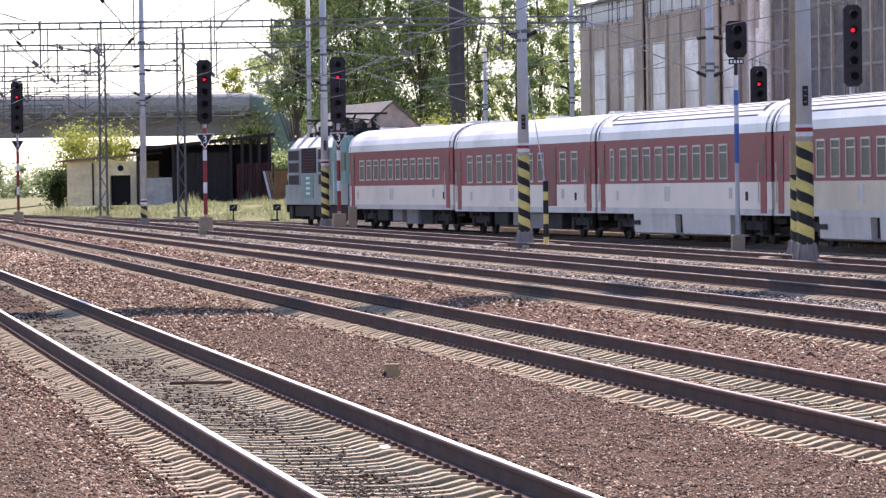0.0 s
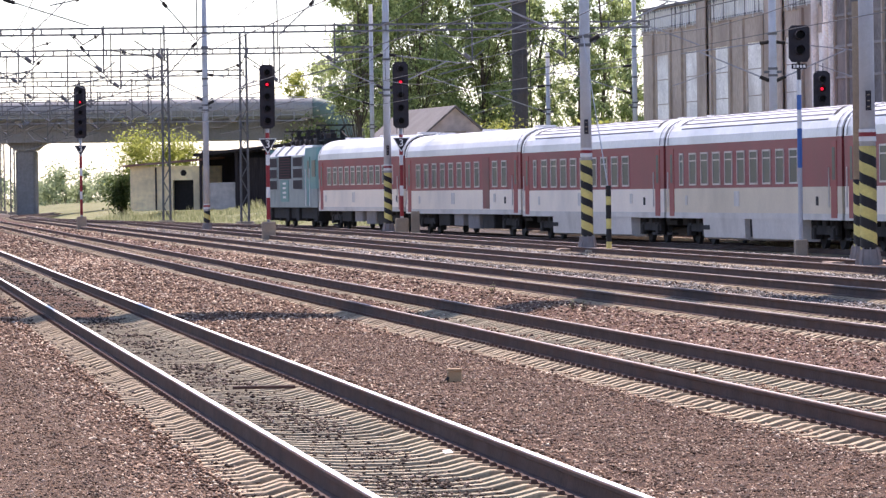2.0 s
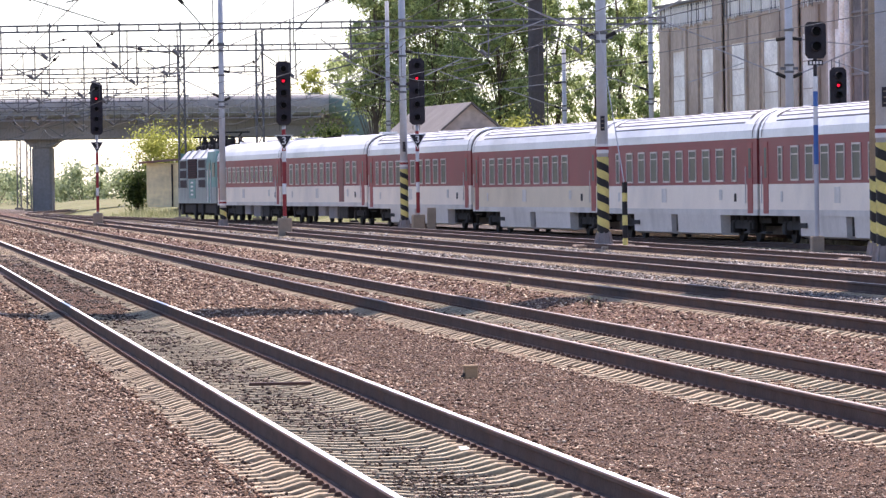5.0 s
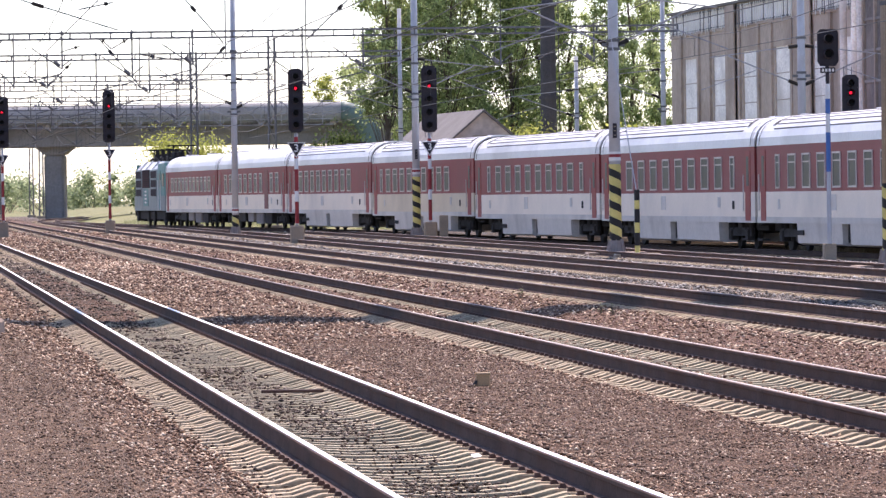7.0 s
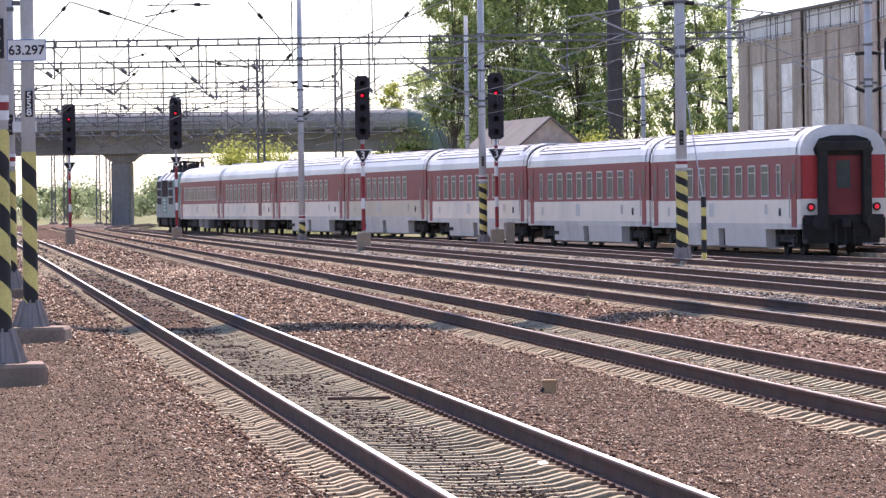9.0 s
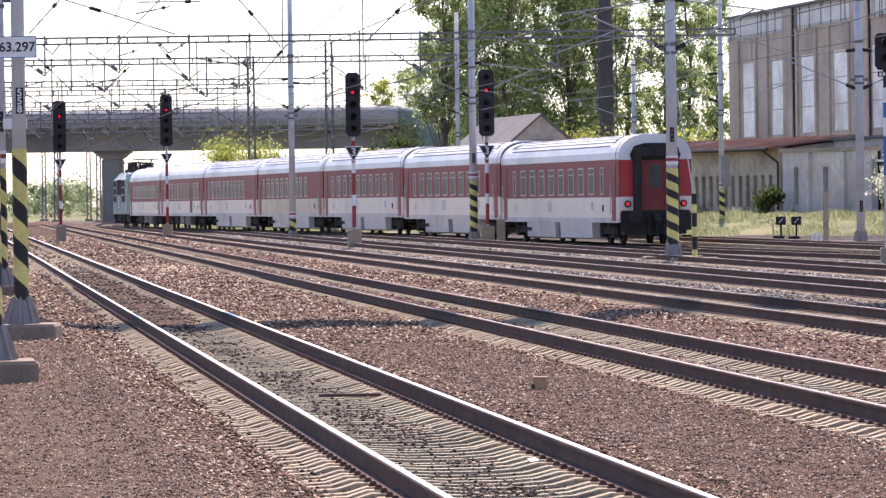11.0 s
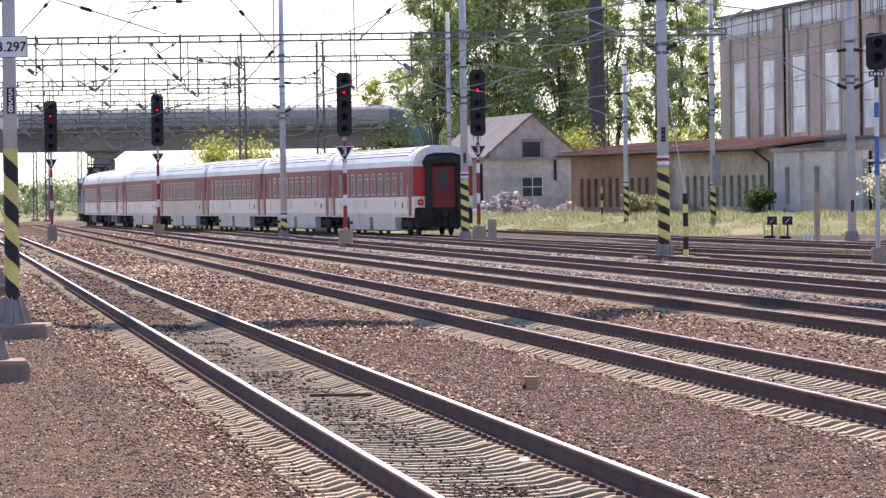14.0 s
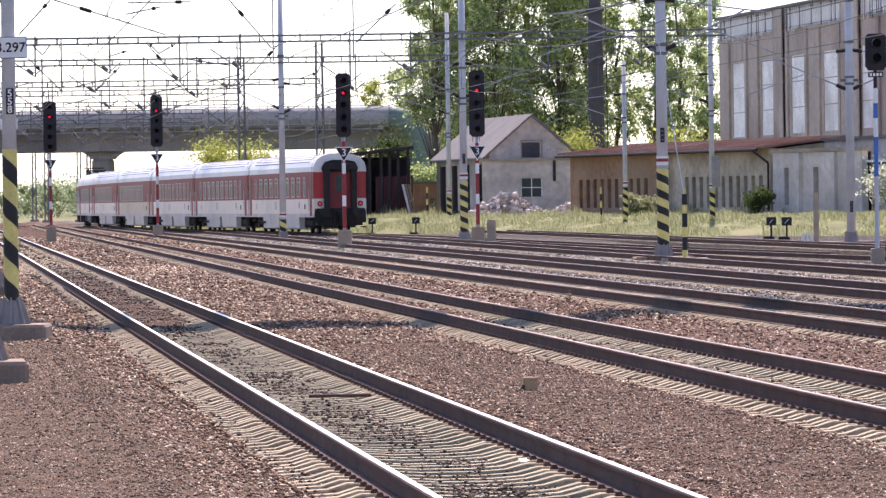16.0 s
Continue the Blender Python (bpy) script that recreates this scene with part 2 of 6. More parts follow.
    girder=mat("weathered_grey", (0.30, 0.275, 0.265), 0.9, vary=0.2, scale=0.3, fine=5, bump=0.3, dirt=(0.15, 0.145, 0.14), dirt_amount=0.6),
    bark=mat("bark", (0.11, 0.085, 0.065), 0.95, vary=0.35, scale=2, fine=20, bump=0.5),
    leaf=leaf_mat("poplar_leaves", (0.16, 0.22, 0.085), (0.62, 0.70, 0.33)),
    leafy=leaf_mat("bright_leaves", (0.25, 0.28, 0.05), (0.50, 0.52, 0.16)),
    pale=leaf_mat("pale_blossom_leaves", (0.36, 0.40, 0.25), (0.78, 0.78, 0.68)),
    woods=leaf_mat("far_woods", (0.035, 0.06, 0.02), (0.11, 0.15, 0.05)),
    blade=leaf_mat("grass_blades", (0.16, 0.19, 0.08), (0.46, 0.46, 0.28)),
    rubble=mat("rubble", (0.50, 0.43, 0.40), 0.95, vary=0.4, scale=1.0, fine=10, bump=0.3, rand=0.4),
    stack=mat("dark_steel_tower", (0.075, 0.07, 0.075), 0.8, vary=0.25, scale=0.6, fine=8, bump=0.2),
    galv=mat("pale_galvanised_steel", (0.36, 0.35, 0.36), 0.6, metal=0.0, vary=0.2, scale=3.0, fine=30, bump=0.1),
    hall=mat("sooty_hall_front", (0.17, 0.15, 0.145), 0.9, vary=0.35, scale=0.5, fine=4, bump=0.2, dirt=(0.3, 0.25, 0.22), dirt_amount=0.6),
    # leaf colours lightened to paint in the haze of distance
    hedge=leaf_mat("haze_paled_hedge", (0.24, 0.30, 0.16), (0.46, 0.52, 0.32)),
    cabinet=mat("cabinet_tan", (0.46, 0.30, 0.16), 0.7, vary=0.15, scale=4, bump=0.1, dirt=(0.25, 0.17, 0.1), dirt_amount=0.5),
)


# ---- mesh helpers ----
class Geo:
    """Gathers vertices and faces of one mesh."""

    def __init__(self):
        self.v, self.f, self.smooth = [], [], False

    def add(self, verts, faces):
        o = len(self.v)
        self.v += [tuple(p) for p in verts]
        self.f += [tuple(i + o for i in f) for f in faces]
        return self

    def box(self, x0, x1, y0, y1, z0, z1, c=0.0):
        """A block; c chamfers its upright edges and its top."""
        if c <= 0:
            v = [(x, y, z) for z in (z0, z1) for x, y in ((x0, y0), (x1, y0), (x1, y1), (x0, y1))]
            return self.add(v, [(3, 2, 1, 0), (4, 5, 6, 7), (0, 1, 5, 4), (1, 2, 6, 5), (2, 3, 7, 6), (3, 0, 4, 7)])
        ring = lambda d, z: [(x0 + d, y0 + c, z), (x0 + c, y0 + d, z), (x1 - c, y0 + d, z), (x1 - d, y0 + c, z),
                             (x1 - d, y1 - c, z), (x1 - c, y1 - d, z), (x0 + c, y1 - d, z), (x0 + d, y1 - c, z)]
        v = ring(0, z0) + ring(0, z1 - c) + ring(c * 0.7, z1)
        f = [tuple(range(7, -1, -1)), tuple(range(16, 24))]
        for k in (0, 8):
            f += [(k + i, k + (i + 1) % 8, k + 8 + (i + 1) % 8, k + 8 + i) for i in range(8)]
        return self.add(v, f)

    def cyl(self, p0, p1, r0, r1=None, n=12, cap=True):
        p0, p1 = Vector(p0), Vector(p1)
        r1 = r0 if r1 is None else r1
        q = (p1 - p0).to_track_quat("Z", "Y")
        v = []
        for p, r in ((p0, r0), (p1, r1)):
            v += [p + q @ Vector((r * math.cos(2 * math.pi * i / n), r * math.sin(2 * math.pi * i / n), 0)) for i in range(n)]
        f = [(i, (i + 1) % n, n + (i + 1) % n, n + i) for i in range(n)]
        if cap:
            f += [tuple(range(n - 1, -1, -1)), tuple(range(n, 2 * n))]
        return self.add(v, f)

    def bar(self, p0, p1, w, h=None):
        """A square bar from point to point."""
        p0, p1 = Vector(p0), Vector(p1)
        h = w if h is None else h
        q = (p1 - p0).to_track_quat("Z", "Y")
        v = [p + q @ Vector((a * w / 2, b * h / 2, 0)) for p in (p0, p1) for a, b in ((-1, -1), (1, -1), (1, 1), (-1, 1))]
        return self.add(v, [(3, 2, 1, 0), (4, 5, 6, 7), (0, 1, 5, 4), (1, 2, 6, 5), (2, 3, 7, 6), (3, 0, 4, 7)])

    def loft(self, rings, close=True, caps=False):
        n = len(rings[0])
        v = [p for r in rings for p in r]
        m = n if close else n - 1
        f = [(k * n + i, k * n + (i + 1) % n, (k + 1) * n + (i + 1) % n, (k + 1) * n + i) for k in range(len(rings) - 1) for i in range(m)]
        if caps:
            f += [tuple(range(n - 1, -1, -1)), tuple((len(rings) - 1) * n + i for i in range(n))]
        return self.add(v, f)

    def prism(self, outline, y0, y1):
        """An outline in x and z, drawn out along y."""
        return self.loft([[(x, y0, z) for x, z in outline], [(x, y1, z) for x, z in outline]], caps=True)

    def mesh(self, name, material, smooth=False):
        me = bpy.data.meshes.new(name)
        me.from_pydata(self.v, [], self.f)
        me.materials.append(material)
        if smooth or self.smooth:
            me.polygons.foreach_set("use_smooth", [True] * len(me.polygons))
        me.validate()
        return me


def thing(name, label, category, m=None, group="", kind=""):
    e = new(name)
    e.empty_display_size = 0.3
    if m is not None:
        e.matrix_basis = m
    return tagged(e, label, category, group, kind)


def part(name, geo, material, parent, label="", smooth=False, at=None):
    ob = new(name, geo.mesh(name, M[material], smooth) if isinstance(geo, Geo) else geo)
    ob.parent = parent
    if at is not None:
        ob.matrix_basis = at
    if label:
        tagged(ob, label)
    return ob


def single(name, geo, material, label, category, kind="", group="", m=None, smooth=False):
    ob = new(name, geo.mesh(name, M[material], smooth))
    if m is not None:
        ob.matrix_basis = m
    return tagged(ob, label, category, group, kind)


SLOPE = -0.095


def along(u, y):
    """Plan point on the line of the tracks with side offset u."""
    return u + SLOPE * y, y


def smoothstep(a, b, x):
    k = min(1.0, max(0.0, (x - a) / (b - a)))
    return k * k * (3 - 2 * k)


def edge(y):
    """Side offset at which the yard ends and the grass begins."""
    return 44.0 + (31.0 - 44.0) * smoothstep(225, 270, y) + (16.4 - 31.0) * smoothstep(270, 345, y)


def land(x, y):
    u = x - SLOPE * y
    z = 0.8 * smoothstep(edge(y), edge(y) + 12.0, u)
    z += 0.25 * smoothstep(-14.0, -30.0, u) if u < -14 else 0.0
    return z


CENTRES = [3.68, 8.53, 12.40, 16.55, 20.9, 30.3]


# ---- ground ----
LOW = -0.14  # the two nearest tracks lie lower than the yard


def bed_z(x, y, u):
    """Height of the ballast: gently uneven, level between the rails."""
    z = 0.03 * noise.noise(Vector((x * 0.7, y * 0.3, 1.0))) + 0.012 * noise.noise(Vector((x * 3.1, y * 2.3, 5.0)))
    for c in CENTRES[:4]:
        if abs(u - c) < 1.45:
            z = z * 0.35 - 0.01
    z -= 0.05 * smoothstep(1.6, 0.6, u)
    for c, k in ((CENTRES[0], 1.0), (CENTRES[1], 0.8)):
        z -= 0.11 * k * smoothstep(1.3, 1.18, abs(u - c)) * smoothstep(95, 60, y)
    return z + dip(x, y) + LOW * smoothstep(11.0, 9.9, u) * smoothstep(1.2, 2.2, u)


def dip(x, y):
    """The departing train's track lies a little lower where it starts."""
    if u_far(x, y):
        return 0.0
    return -0.22 * smoothstep(275, 185, y) * smoothstep(5.0, 3.0, abs(x - train_x(y)))


def u_far(x, y):
    return x - SLOPE * y < 15 or y > 280


def ground():
    ys = [-30, 0, 20, 40] + list(range(60, 620, 14)) + [650, 700, 800, 1000, 1400, 2000, 3000, 4500]
    us = [-4000, -1500, -600, -250, -120, -60, -40, -30, -22, -16, -12, -6, 0, 6, 12, 16, 20, 24, 28, 32, 36, 40, 44, 48, 52, 56, 62, 70, 90, 130, 200, 400, 900, 2000, 4500]
    g = Geo()
    v = []
    for y in ys:
        for u in us:
            x = u + SLOPE * min(y, 700)
            v.append((x, y, land(x, y) - (0.5 if -10 < u < edge(y) + 2 else 0.06)))
    n = len(us)
    f = [(k * n + i, k * n + i + 1, (k + 1) * n + i + 1, (k + 1) * n + i) for k in range(len(ys) - 1) for i in range(n - 1)]
    g.add(v, f)
    single("ground", g, "grass", "dry grassy earth with patches of green beside the yard", "ground", "structure", smooth=True)
    # ballast bed of the whole yard, uneven in the near part
    b = Geo()
    ys = [0.0]
    while ys[-1] < 640:
        ys.append(ys[-1] + (0.5 if 24 < ys[-1] < 90 else 2.5 if ys[-1] < 220 else 8.0))
    us = [-9 + 0.25 * i for i in range(100)] + [16 + i for i in range(29)]
    v = []
    for y in ys:
        e = edge(y) + 0.8 * noise.noise(Vector((y * 0.09, 3.0, 0)))
        for u in us:
            w = min(u, e)
            x = w + SLOPE * y
            z = bed_z(x, y, w)
            v.append((x, y, z if w < e - 0.3 else -0.55))
    n = len(us)
    b.add(v, [(k * n + i, k * n + i + 1, (k + 1) * n + i + 1, (k + 1) * n + i) for k in range(len(ys) - 1) for i in range(n - 1)])
    single("ballast_bed", b, "gravel", "reddish brown crushed stone ballast between the tracks", "ballast", "structure", smooth=True)


# ---- tracks ----
RAIL_TOP = 0.18
RAIL = [(-0.075, 0.02), (0.075, 0.02), (0.075, 0.032), (0.012, 0.048), (0.010, 0.135), (0.035, 0.148), (0.036, 0.172), (0.030, 0.180),
        (-0.030, 0.180), (-0.036, 0.172), (-0.035, 0.148), (-0.010, 0.135), (-0.012, 0.048), (-0.075, 0.032)]


def sleeper_mesh():
    """A concrete sleeper, waisted and lower in the middle, along x."""
    g = Geo()
    rings = []
    half = ((1.25, 0.09, -0.03), (1.22, 0.115, -0.004), (1.06, 0.115, 0.004), (0.93, 0.115, 0.044), (0.58, 0.115, 0.047), (0.42, 0.10, 0.006), (0.2, 0.09, -0.008))
    for x, w, h in [(-a, b, c) for a, b, c in half] + list(reversed(half)):
        rings.append([(x, -w, -0.12), (x, w, -0.12), (x, w * 0.74, h - 0.012), (x, w * 0.66, h), (x, -w * 0.66, h), (x, -w * 0.74, h - 0.012)])
    g.loft(rings, caps=True)
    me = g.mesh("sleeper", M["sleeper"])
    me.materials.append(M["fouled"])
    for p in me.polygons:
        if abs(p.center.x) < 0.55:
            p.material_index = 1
    return me


def sweep(pts, outline):
    """Outline in side and height, drawn along plan points."""
    rings = []
    for i, p in enumerate(pts):
        a, b = Vector(pts[max(0, i - 1)][:2]), Vector(pts[min(len(pts) - 1, i + 1)][:2])
        d = (b - a).normalized()
        rings.append([(p[0] + d.y * s, p[1] - d.x * s, z + (p[2] if len(p) > 2 else 0.0)) for s, z in outline])
    g = Geo()
    g.loft(rings, caps=True)
    return g


def track(label, path, head, near=0, first=0.0, clips=0, z=0.0):
    """Two rails on sleepers along plan points; the nearest sleepers are parts of their own."""
    t = thing("railway_track", label, "railway track", kind="structure")
    t.location.z = z
    pts = [Vector((p[0], p[1], p[2] if len(p) > 2 else 0.0)) for p in path]
    for s in (-0.7525, 0.7525):
        r = part("rail", sweep(path, [(s + a, b) for a, b in RAIL]), "rust", t)
        part("running_band", sweep(path, [(s - 0.026, 0.178), (s + 0.026, 0.178), (s + 0.020, 0.1835), (s - 0.020, 0.1835)]), head, r, "polished top of the rail head")
    dist, k, rest, clip = 0.0, 0, Geo(), Geo()
    made = 0
    for a, b in zip(pts, pts[1:]):
        d = b - a
        ln = d.length
        d = d.normalized()
        turn = math.degrees(math.atan2(d.y, d.x)) - 90
        while dist < ln:
            p = a + d * dist
            jit = random.uniform(-0.03, 0.03)
            lift = random.uniform(-0.0035, 0.0035) - 0.022
            if made < near:
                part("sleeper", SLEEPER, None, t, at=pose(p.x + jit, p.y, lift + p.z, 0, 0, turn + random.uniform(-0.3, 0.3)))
                made += 1
            else:
                m = pose(p.x, p.y, p.z, 0, 0, turn)
                for x0, x1, h in ((-1.3, -0.4, 0.03), (-0.4, 0.4, 0.0), (0.4, 1.3, 0.03)):
                    rest.add([m @ Vector((x, y, zz)) for zz in (-0.1, h) for x, y in ((x0, -0.09), (x1, -0.09), (x1, 0.09), (x0, 0.09))],
                             [(4, 5, 6, 7), (0, 1, 5, 4), (1, 2, 6, 5), (2, 3, 7, 6), (3, 0, 4, 7)])
            if k < clips:
                m = pose(p.x, p.y, 0.02, 0, 0, turn)
                for s in (-0.7525, 0.7525):
                    for o in (-0.105, 0.105):
                        v = [m @ Vector((s + o + x, y, zz)) for zz, q in ((0.0, 1.0), (0.036, 0.55)) for x, y in ((-0.03 * q, -0.03 * q), (0.03 * q, -0.03 * q), (0.03 * q, 0.03 * q), (-0.03 * q, 0.03 * q))]
                        clip.add(v, [(4, 5, 6, 7), (0, 1, 5, 4), (1, 2, 6, 5), (2, 3, 7, 6), (3, 0, 4, 7)])
            k += 1
            dist += 0.45
        dist -= ln
    if rest.v:
        tagged(part("far_sleepers", rest, "sleeper", t), kind="stuff")
    if clip.v:
        tagged(part("rail_clips", clip, "rust", t), kind="stuff")
    return t


SLEEPER = sleeper_mesh()


def straight(u, y0, y1):
    return [along(u, y0), along(u, y1)]


# the line on which the train leaves, bearing left across the yard
TRAIN_X = (-9.1425, -25.3207, 1.4971, 2.3090, 0.2372, 0.6875)


def train_x(y):
    k = (y - 300) / 150
    if y < 100:
        return train_x(100) - 0.095 * (y - 100)
    if y > 500:
        return train_x(500) - 0.02 * (y - 500)
    return sum(c * k ** i for i, c in enumerate(TRAIN_X))


def tracks():
    track("straight railway track with bright rails on pale concrete sleepers", straight(CENTRES[0], 20, 560), "shine", 290, clips=230, z=LOW)
    track("straight railway track with dark rails on pale concrete sleepers", [(8.386 - 0.0924 * y, y) for y in (32, 520)], "dull", 290, clips=230, z=LOW)
    track("railway track with dark rails in grey ballast", straight(CENTRES[2], 45, 415), "dull", 200, clips=60)
    track("rusty railway track beside the masts", straight(CENTRES[3], 60, 318), "dull", 120)
    track("rusty railway track between masts and train", straight(CENTRES[4], 80, 262), "dull", 60)
    track("curving railway track under the departing train", [(train_x(y), y, dip(train_x(y), y)) for y in range(70, 680, 10)], "dull", 60)
    track("rusty siding beyond the train", straight(CENTRES[5], 120, 290), "dull", 40)
    track("rusty siding along the grass", [(12 + 0.55 * (300 - y) * 0.32, y) for y in range(190, 300, 10)], "dull", 40)


# ---- train ----
def coach_section(w, z0, z1, bow=0.0):
    return [(-w, z0), (-w - bow, (z0 + z1) / 2), (-w, z1), (w, z1), (w + bow, (z0 + z1) / 2), (w, z0)]


def roof_outline(w, z0, z1, n=14):
    """Rounded roof from eave to eave."""
    pts = []
    for i in range(n + 1):
        a = math.pi * i / n
        c, s = math.cos(a), math.sin(a)
        pts.append((-w * math.copysign(abs(c) ** 0.72, c), z0 + (z1 - z0) * abs(s) ** 0.86))
    return pts


def window_mesh(w, h, split=0.0):
    """Frame and glass of a coach window in the plane x = 0, outwards to -x."""
    fr, gl = Geo(), Geo()
    b, d = 0.055, 0.03
    for y0, y1, z0, z1 in ((-w / 2, w / 2, 0, b), (-w / 2, w / 2, h - b, h), (-w / 2, -w / 2 + b, b, h - b), (w / 2 - b, w / 2, b, h - b)):
        fr.box(-d, 0.01, y0, y1, z0, z1)
    if split:
        fr.box(-d, 0.01, -w / 2 + b, w / 2 - b, split - 0.02, split + 0.02)
    gl.box(-0.012, 0.008, -w / 2 + b, w / 2 - b, b, h - b)
    return fr.mesh("window", M["alu"]), gl.mesh("pane", M["glass"])


def bogie(parent, y):
    g = Geo()
    for x in (-1.02, 1.02):
        g.box(x - 0.08, x + 0.08, y - 1.7, y + 1.7, 0.42, 0.68, 0.03)
        for a in (-1.25, 1.25):
            g.box(x - 0.14, x + 0.14, y + a - 0.22, y + a + 0.22, 0.28, 0.62, 0.04)
            g.cyl((x, y + a - 0.32, 0.62), (x, y + a - 0.32, 0.9), 0.11, n=8)
            g.cyl((x, y + a + 0.32, 0.62), (x, y + a + 0.32, 0.9), 0.11, n=8)
    g.box(-1.1, 1.1, y - 0.3, y + 0.3, 0.5, 0.9, 0.05)
    b = part("bogie", g, "under", parent)
    for a in (-1.25, 1.25):
        for x in (-0.77, 0.77):
            w = Geo().cyl((x - 0.065, y + a, 0.46), (x + 0.065, y + a, 0.46), 0.46, n=24)
            part("wheel", w, "under", b)
    return b


def buffers(parent, y, s):
    for x in (-0.875, 0.875):
        g = Geo().cyl((x, y, 1.05), (x, y + s * 0.5, 1.05), 0.11, n=10)
        g.cyl((x, y + s * 0.5, 1.05), (x, y + s * 0.56, 1.05), 0.25, n=14)
        part("buffer", g, "under", parent)


def coach(kind, label, length=26.1, tail=False, short=False):
    """A passenger coach; local y ahead, z = 0 on the rail top."""
    c = thing("passenger_coach", label, "passenger coach", group="coaches of the train")
    h = length / 2
    w = 1.40
    g = Geo().prism([(-w, 1.02), (-w, 1.77), (w, 1.77), (w, 1.02)], -h, h)
    part("lower_body", g, "coachbeige" if kind == "beige" else "coachwhite", c, "cream white lower side panels")
    g = Geo().prism([(-w, 1.77), (-w, 3.14), (w, 3.14), (w, 1.77)], -h, h)
    up = part("upper_body", g, "coachred", c, "dull red window band")
    part("sill_band", Geo().prism([(-w - 0.006, 0.84), (-w - 0.006, 1.02), (w + 0.006, 1.02), (w + 0.006, 0.84)], -h, h), "coachgrey", c)
    g, ribs = Geo(), []
    g.prism(roof_outline(w + 0.012, 3.14, 4.05), -h, h)
    if kind not in ("smooth", "couchette"):
        for a in (0.52, 0.72, 0.92, 1.12, 1.34, 1.8, 2.02, 2.22, 2.42, 2.62):
            cc, ss = math.cos(a), math.sin(a)
            x = -(w + 0.012) * math.copysign(abs(cc) ** 0.72, cc)
            z = 3.14 + 0.91 * abs(ss) ** 0.86
            ribs.append(Geo().bar((x, -h + 2.2, z), (x, h - 2.2, z), 0.03, 0.035))
    rf = part("roof", g, "roof", c, "silvery ribbed roof" if ribs else "smooth white roof", smooth=False)
    # ribs darker than the roof: their shadow lines are put in by colour
    for r in ribs:
        part("roof_rib", r, "girder", rf)
    for y in (-h + 2.1, h - 2.1, 0.0):
        g = Geo()
        g.box(-0.35, 0.35, y - 0.45, y + 0.45, 4.0, 4.075 if ribs else 4.13, 0.02)
        part("roof_vent", g, "roof", rf)
    # dark rounded seam of the roof at both ends
    for y in (-h + 0.5, h - 0.5):
        o = roof_outline(w + 0.03, 3.16, 4.075)
        inner = roof_outline(w + 0.005, 3.14, 4.045)
        g = Geo()
        g.loft([[(x, y - 0.05, z) for x, z in o], [(x, y + 0.05, z) for x, z in o]], close=False)
        part("roof_seam", g, "under", rf)
    # dark intake slots where the ribs end
    if ribs:
        for e in (-1, 1):
            for s in (-1, 1):
                g = Geo()
                sec = [roof_outline(w + 0.03, 3.15, 4.07)[i] for i in ((3, 4, 5, 6) if s < 0 else (11, 10, 9, 8))]
                g.loft([[(x, e * (h - 1.95 - 0.16 * k), z) for k, (x, z) in enumerate(sec)], [(x, e * (h - 1.62 - 0.16 * k), z) for k, (x, z) in enumerate(sec)]], close=False)
                part("intake_slot", g, "under", rf, "dark intake slot")
    # skirts and equipment boxes under the floor
    if kind in ("smooth", "couchette"):
        for y0, y1 in ((-6.6, -4.2), (-3.4, -1.0), (0.2, 2.2), (3.2, 5.8)):
            part("equipment_box", Geo().box(-1.25, 1.25, y0, y1, 0.28 + 0.1 * (y0 > 0), 0.84, 0.05), "under" if y0 < -5 or y0 > 3 else "girder", c)
    else:
        part("skirt", Geo().prism([(-1.36, 0.26), (-1.385, 0.84), (1.385, 0.84), (1.36, 0.26), (1.2, 0.2), (-1.2, 0.2)], -7.4, -0.55), "coachgrey", c)
        part("skirt", Geo().prism([(-1.36, 0.26), (-1.385, 0.84), (1.385, 0.84), (1.36, 0.26), (1.2, 0.2), (-1.2, 0.2)], 0.55, 7.0), "coachgrey", c)
        part("equipment_box", Geo().box(-1.2, 1.2, -0.55, 0.55, 0.3, 0.84), "under", c)
    part("centre_sill", Geo().box(-0.9, 0.9, -h + 0.3, h - 0.3, 0.6, 0.86), "under", c)
    for y in (-h + 3.7, h - 3.7):
        bogie(c, y)
    # doors near the ends, steps below
    for s in (-1, 1):
        for e in (-1, 1):
            y = e * (h - 1.0)
            g = Geo().box(-0.012, 0.012, -0.38, 0.38, 0.9, 3.02)
            d = part("door", g, "coachred2", c, "bright red entrance door", at=pose(s * (w + 0.004), y, 0))
            part("door_window", Geo().box(-0.018, 0.018, -0.17, 0.17, 1.95, 2.85), "glass", d)
            part("grab_rail", Geo().cyl((s * 0.05, 0.46, 1.2), (s * 0.05, 0.46, 2.3), 0.02, n=6), "alu", d)
            part("step", Geo().box(-0.12, 0.12, -0.4, 0.4, 0.3, 0.36), "under", d)
    # windows
    n, z = (11, 1.86) if kind == "couchette" else (10, 1.86) if kind != "smooth" else (11, 1.98)
    lo, hi = (-h + 6.3, h - 2.7) if short else (-h + 3.3, h - 3.3)
    for i in range(n):
        y = lo + (hi - lo) * i / (n - 1)
        if kind == "couchette" and i == 2:
            for q in (-1, 1):
                part("luggage_door", Geo().box(q * w - 0.016, q * w + 0.016, y - 0.7, y + 0.7, 1.05, 3.0), "gangred", c, "dark red luggage door")
            continue
        for s in (-1, 1):
            narrow = kind in ("ribbed", "beige") and (i == n - 1 or (i == 0 and not short))
            fm, pm = WIN["narrow"] if narrow else WIN["ribbed" if kind == "beige" else kind]
            wi = part("window", fm, None, up, at=pose(s * (w + 0.004), y, z, 0, 0, 0 if s < 0 else 180))
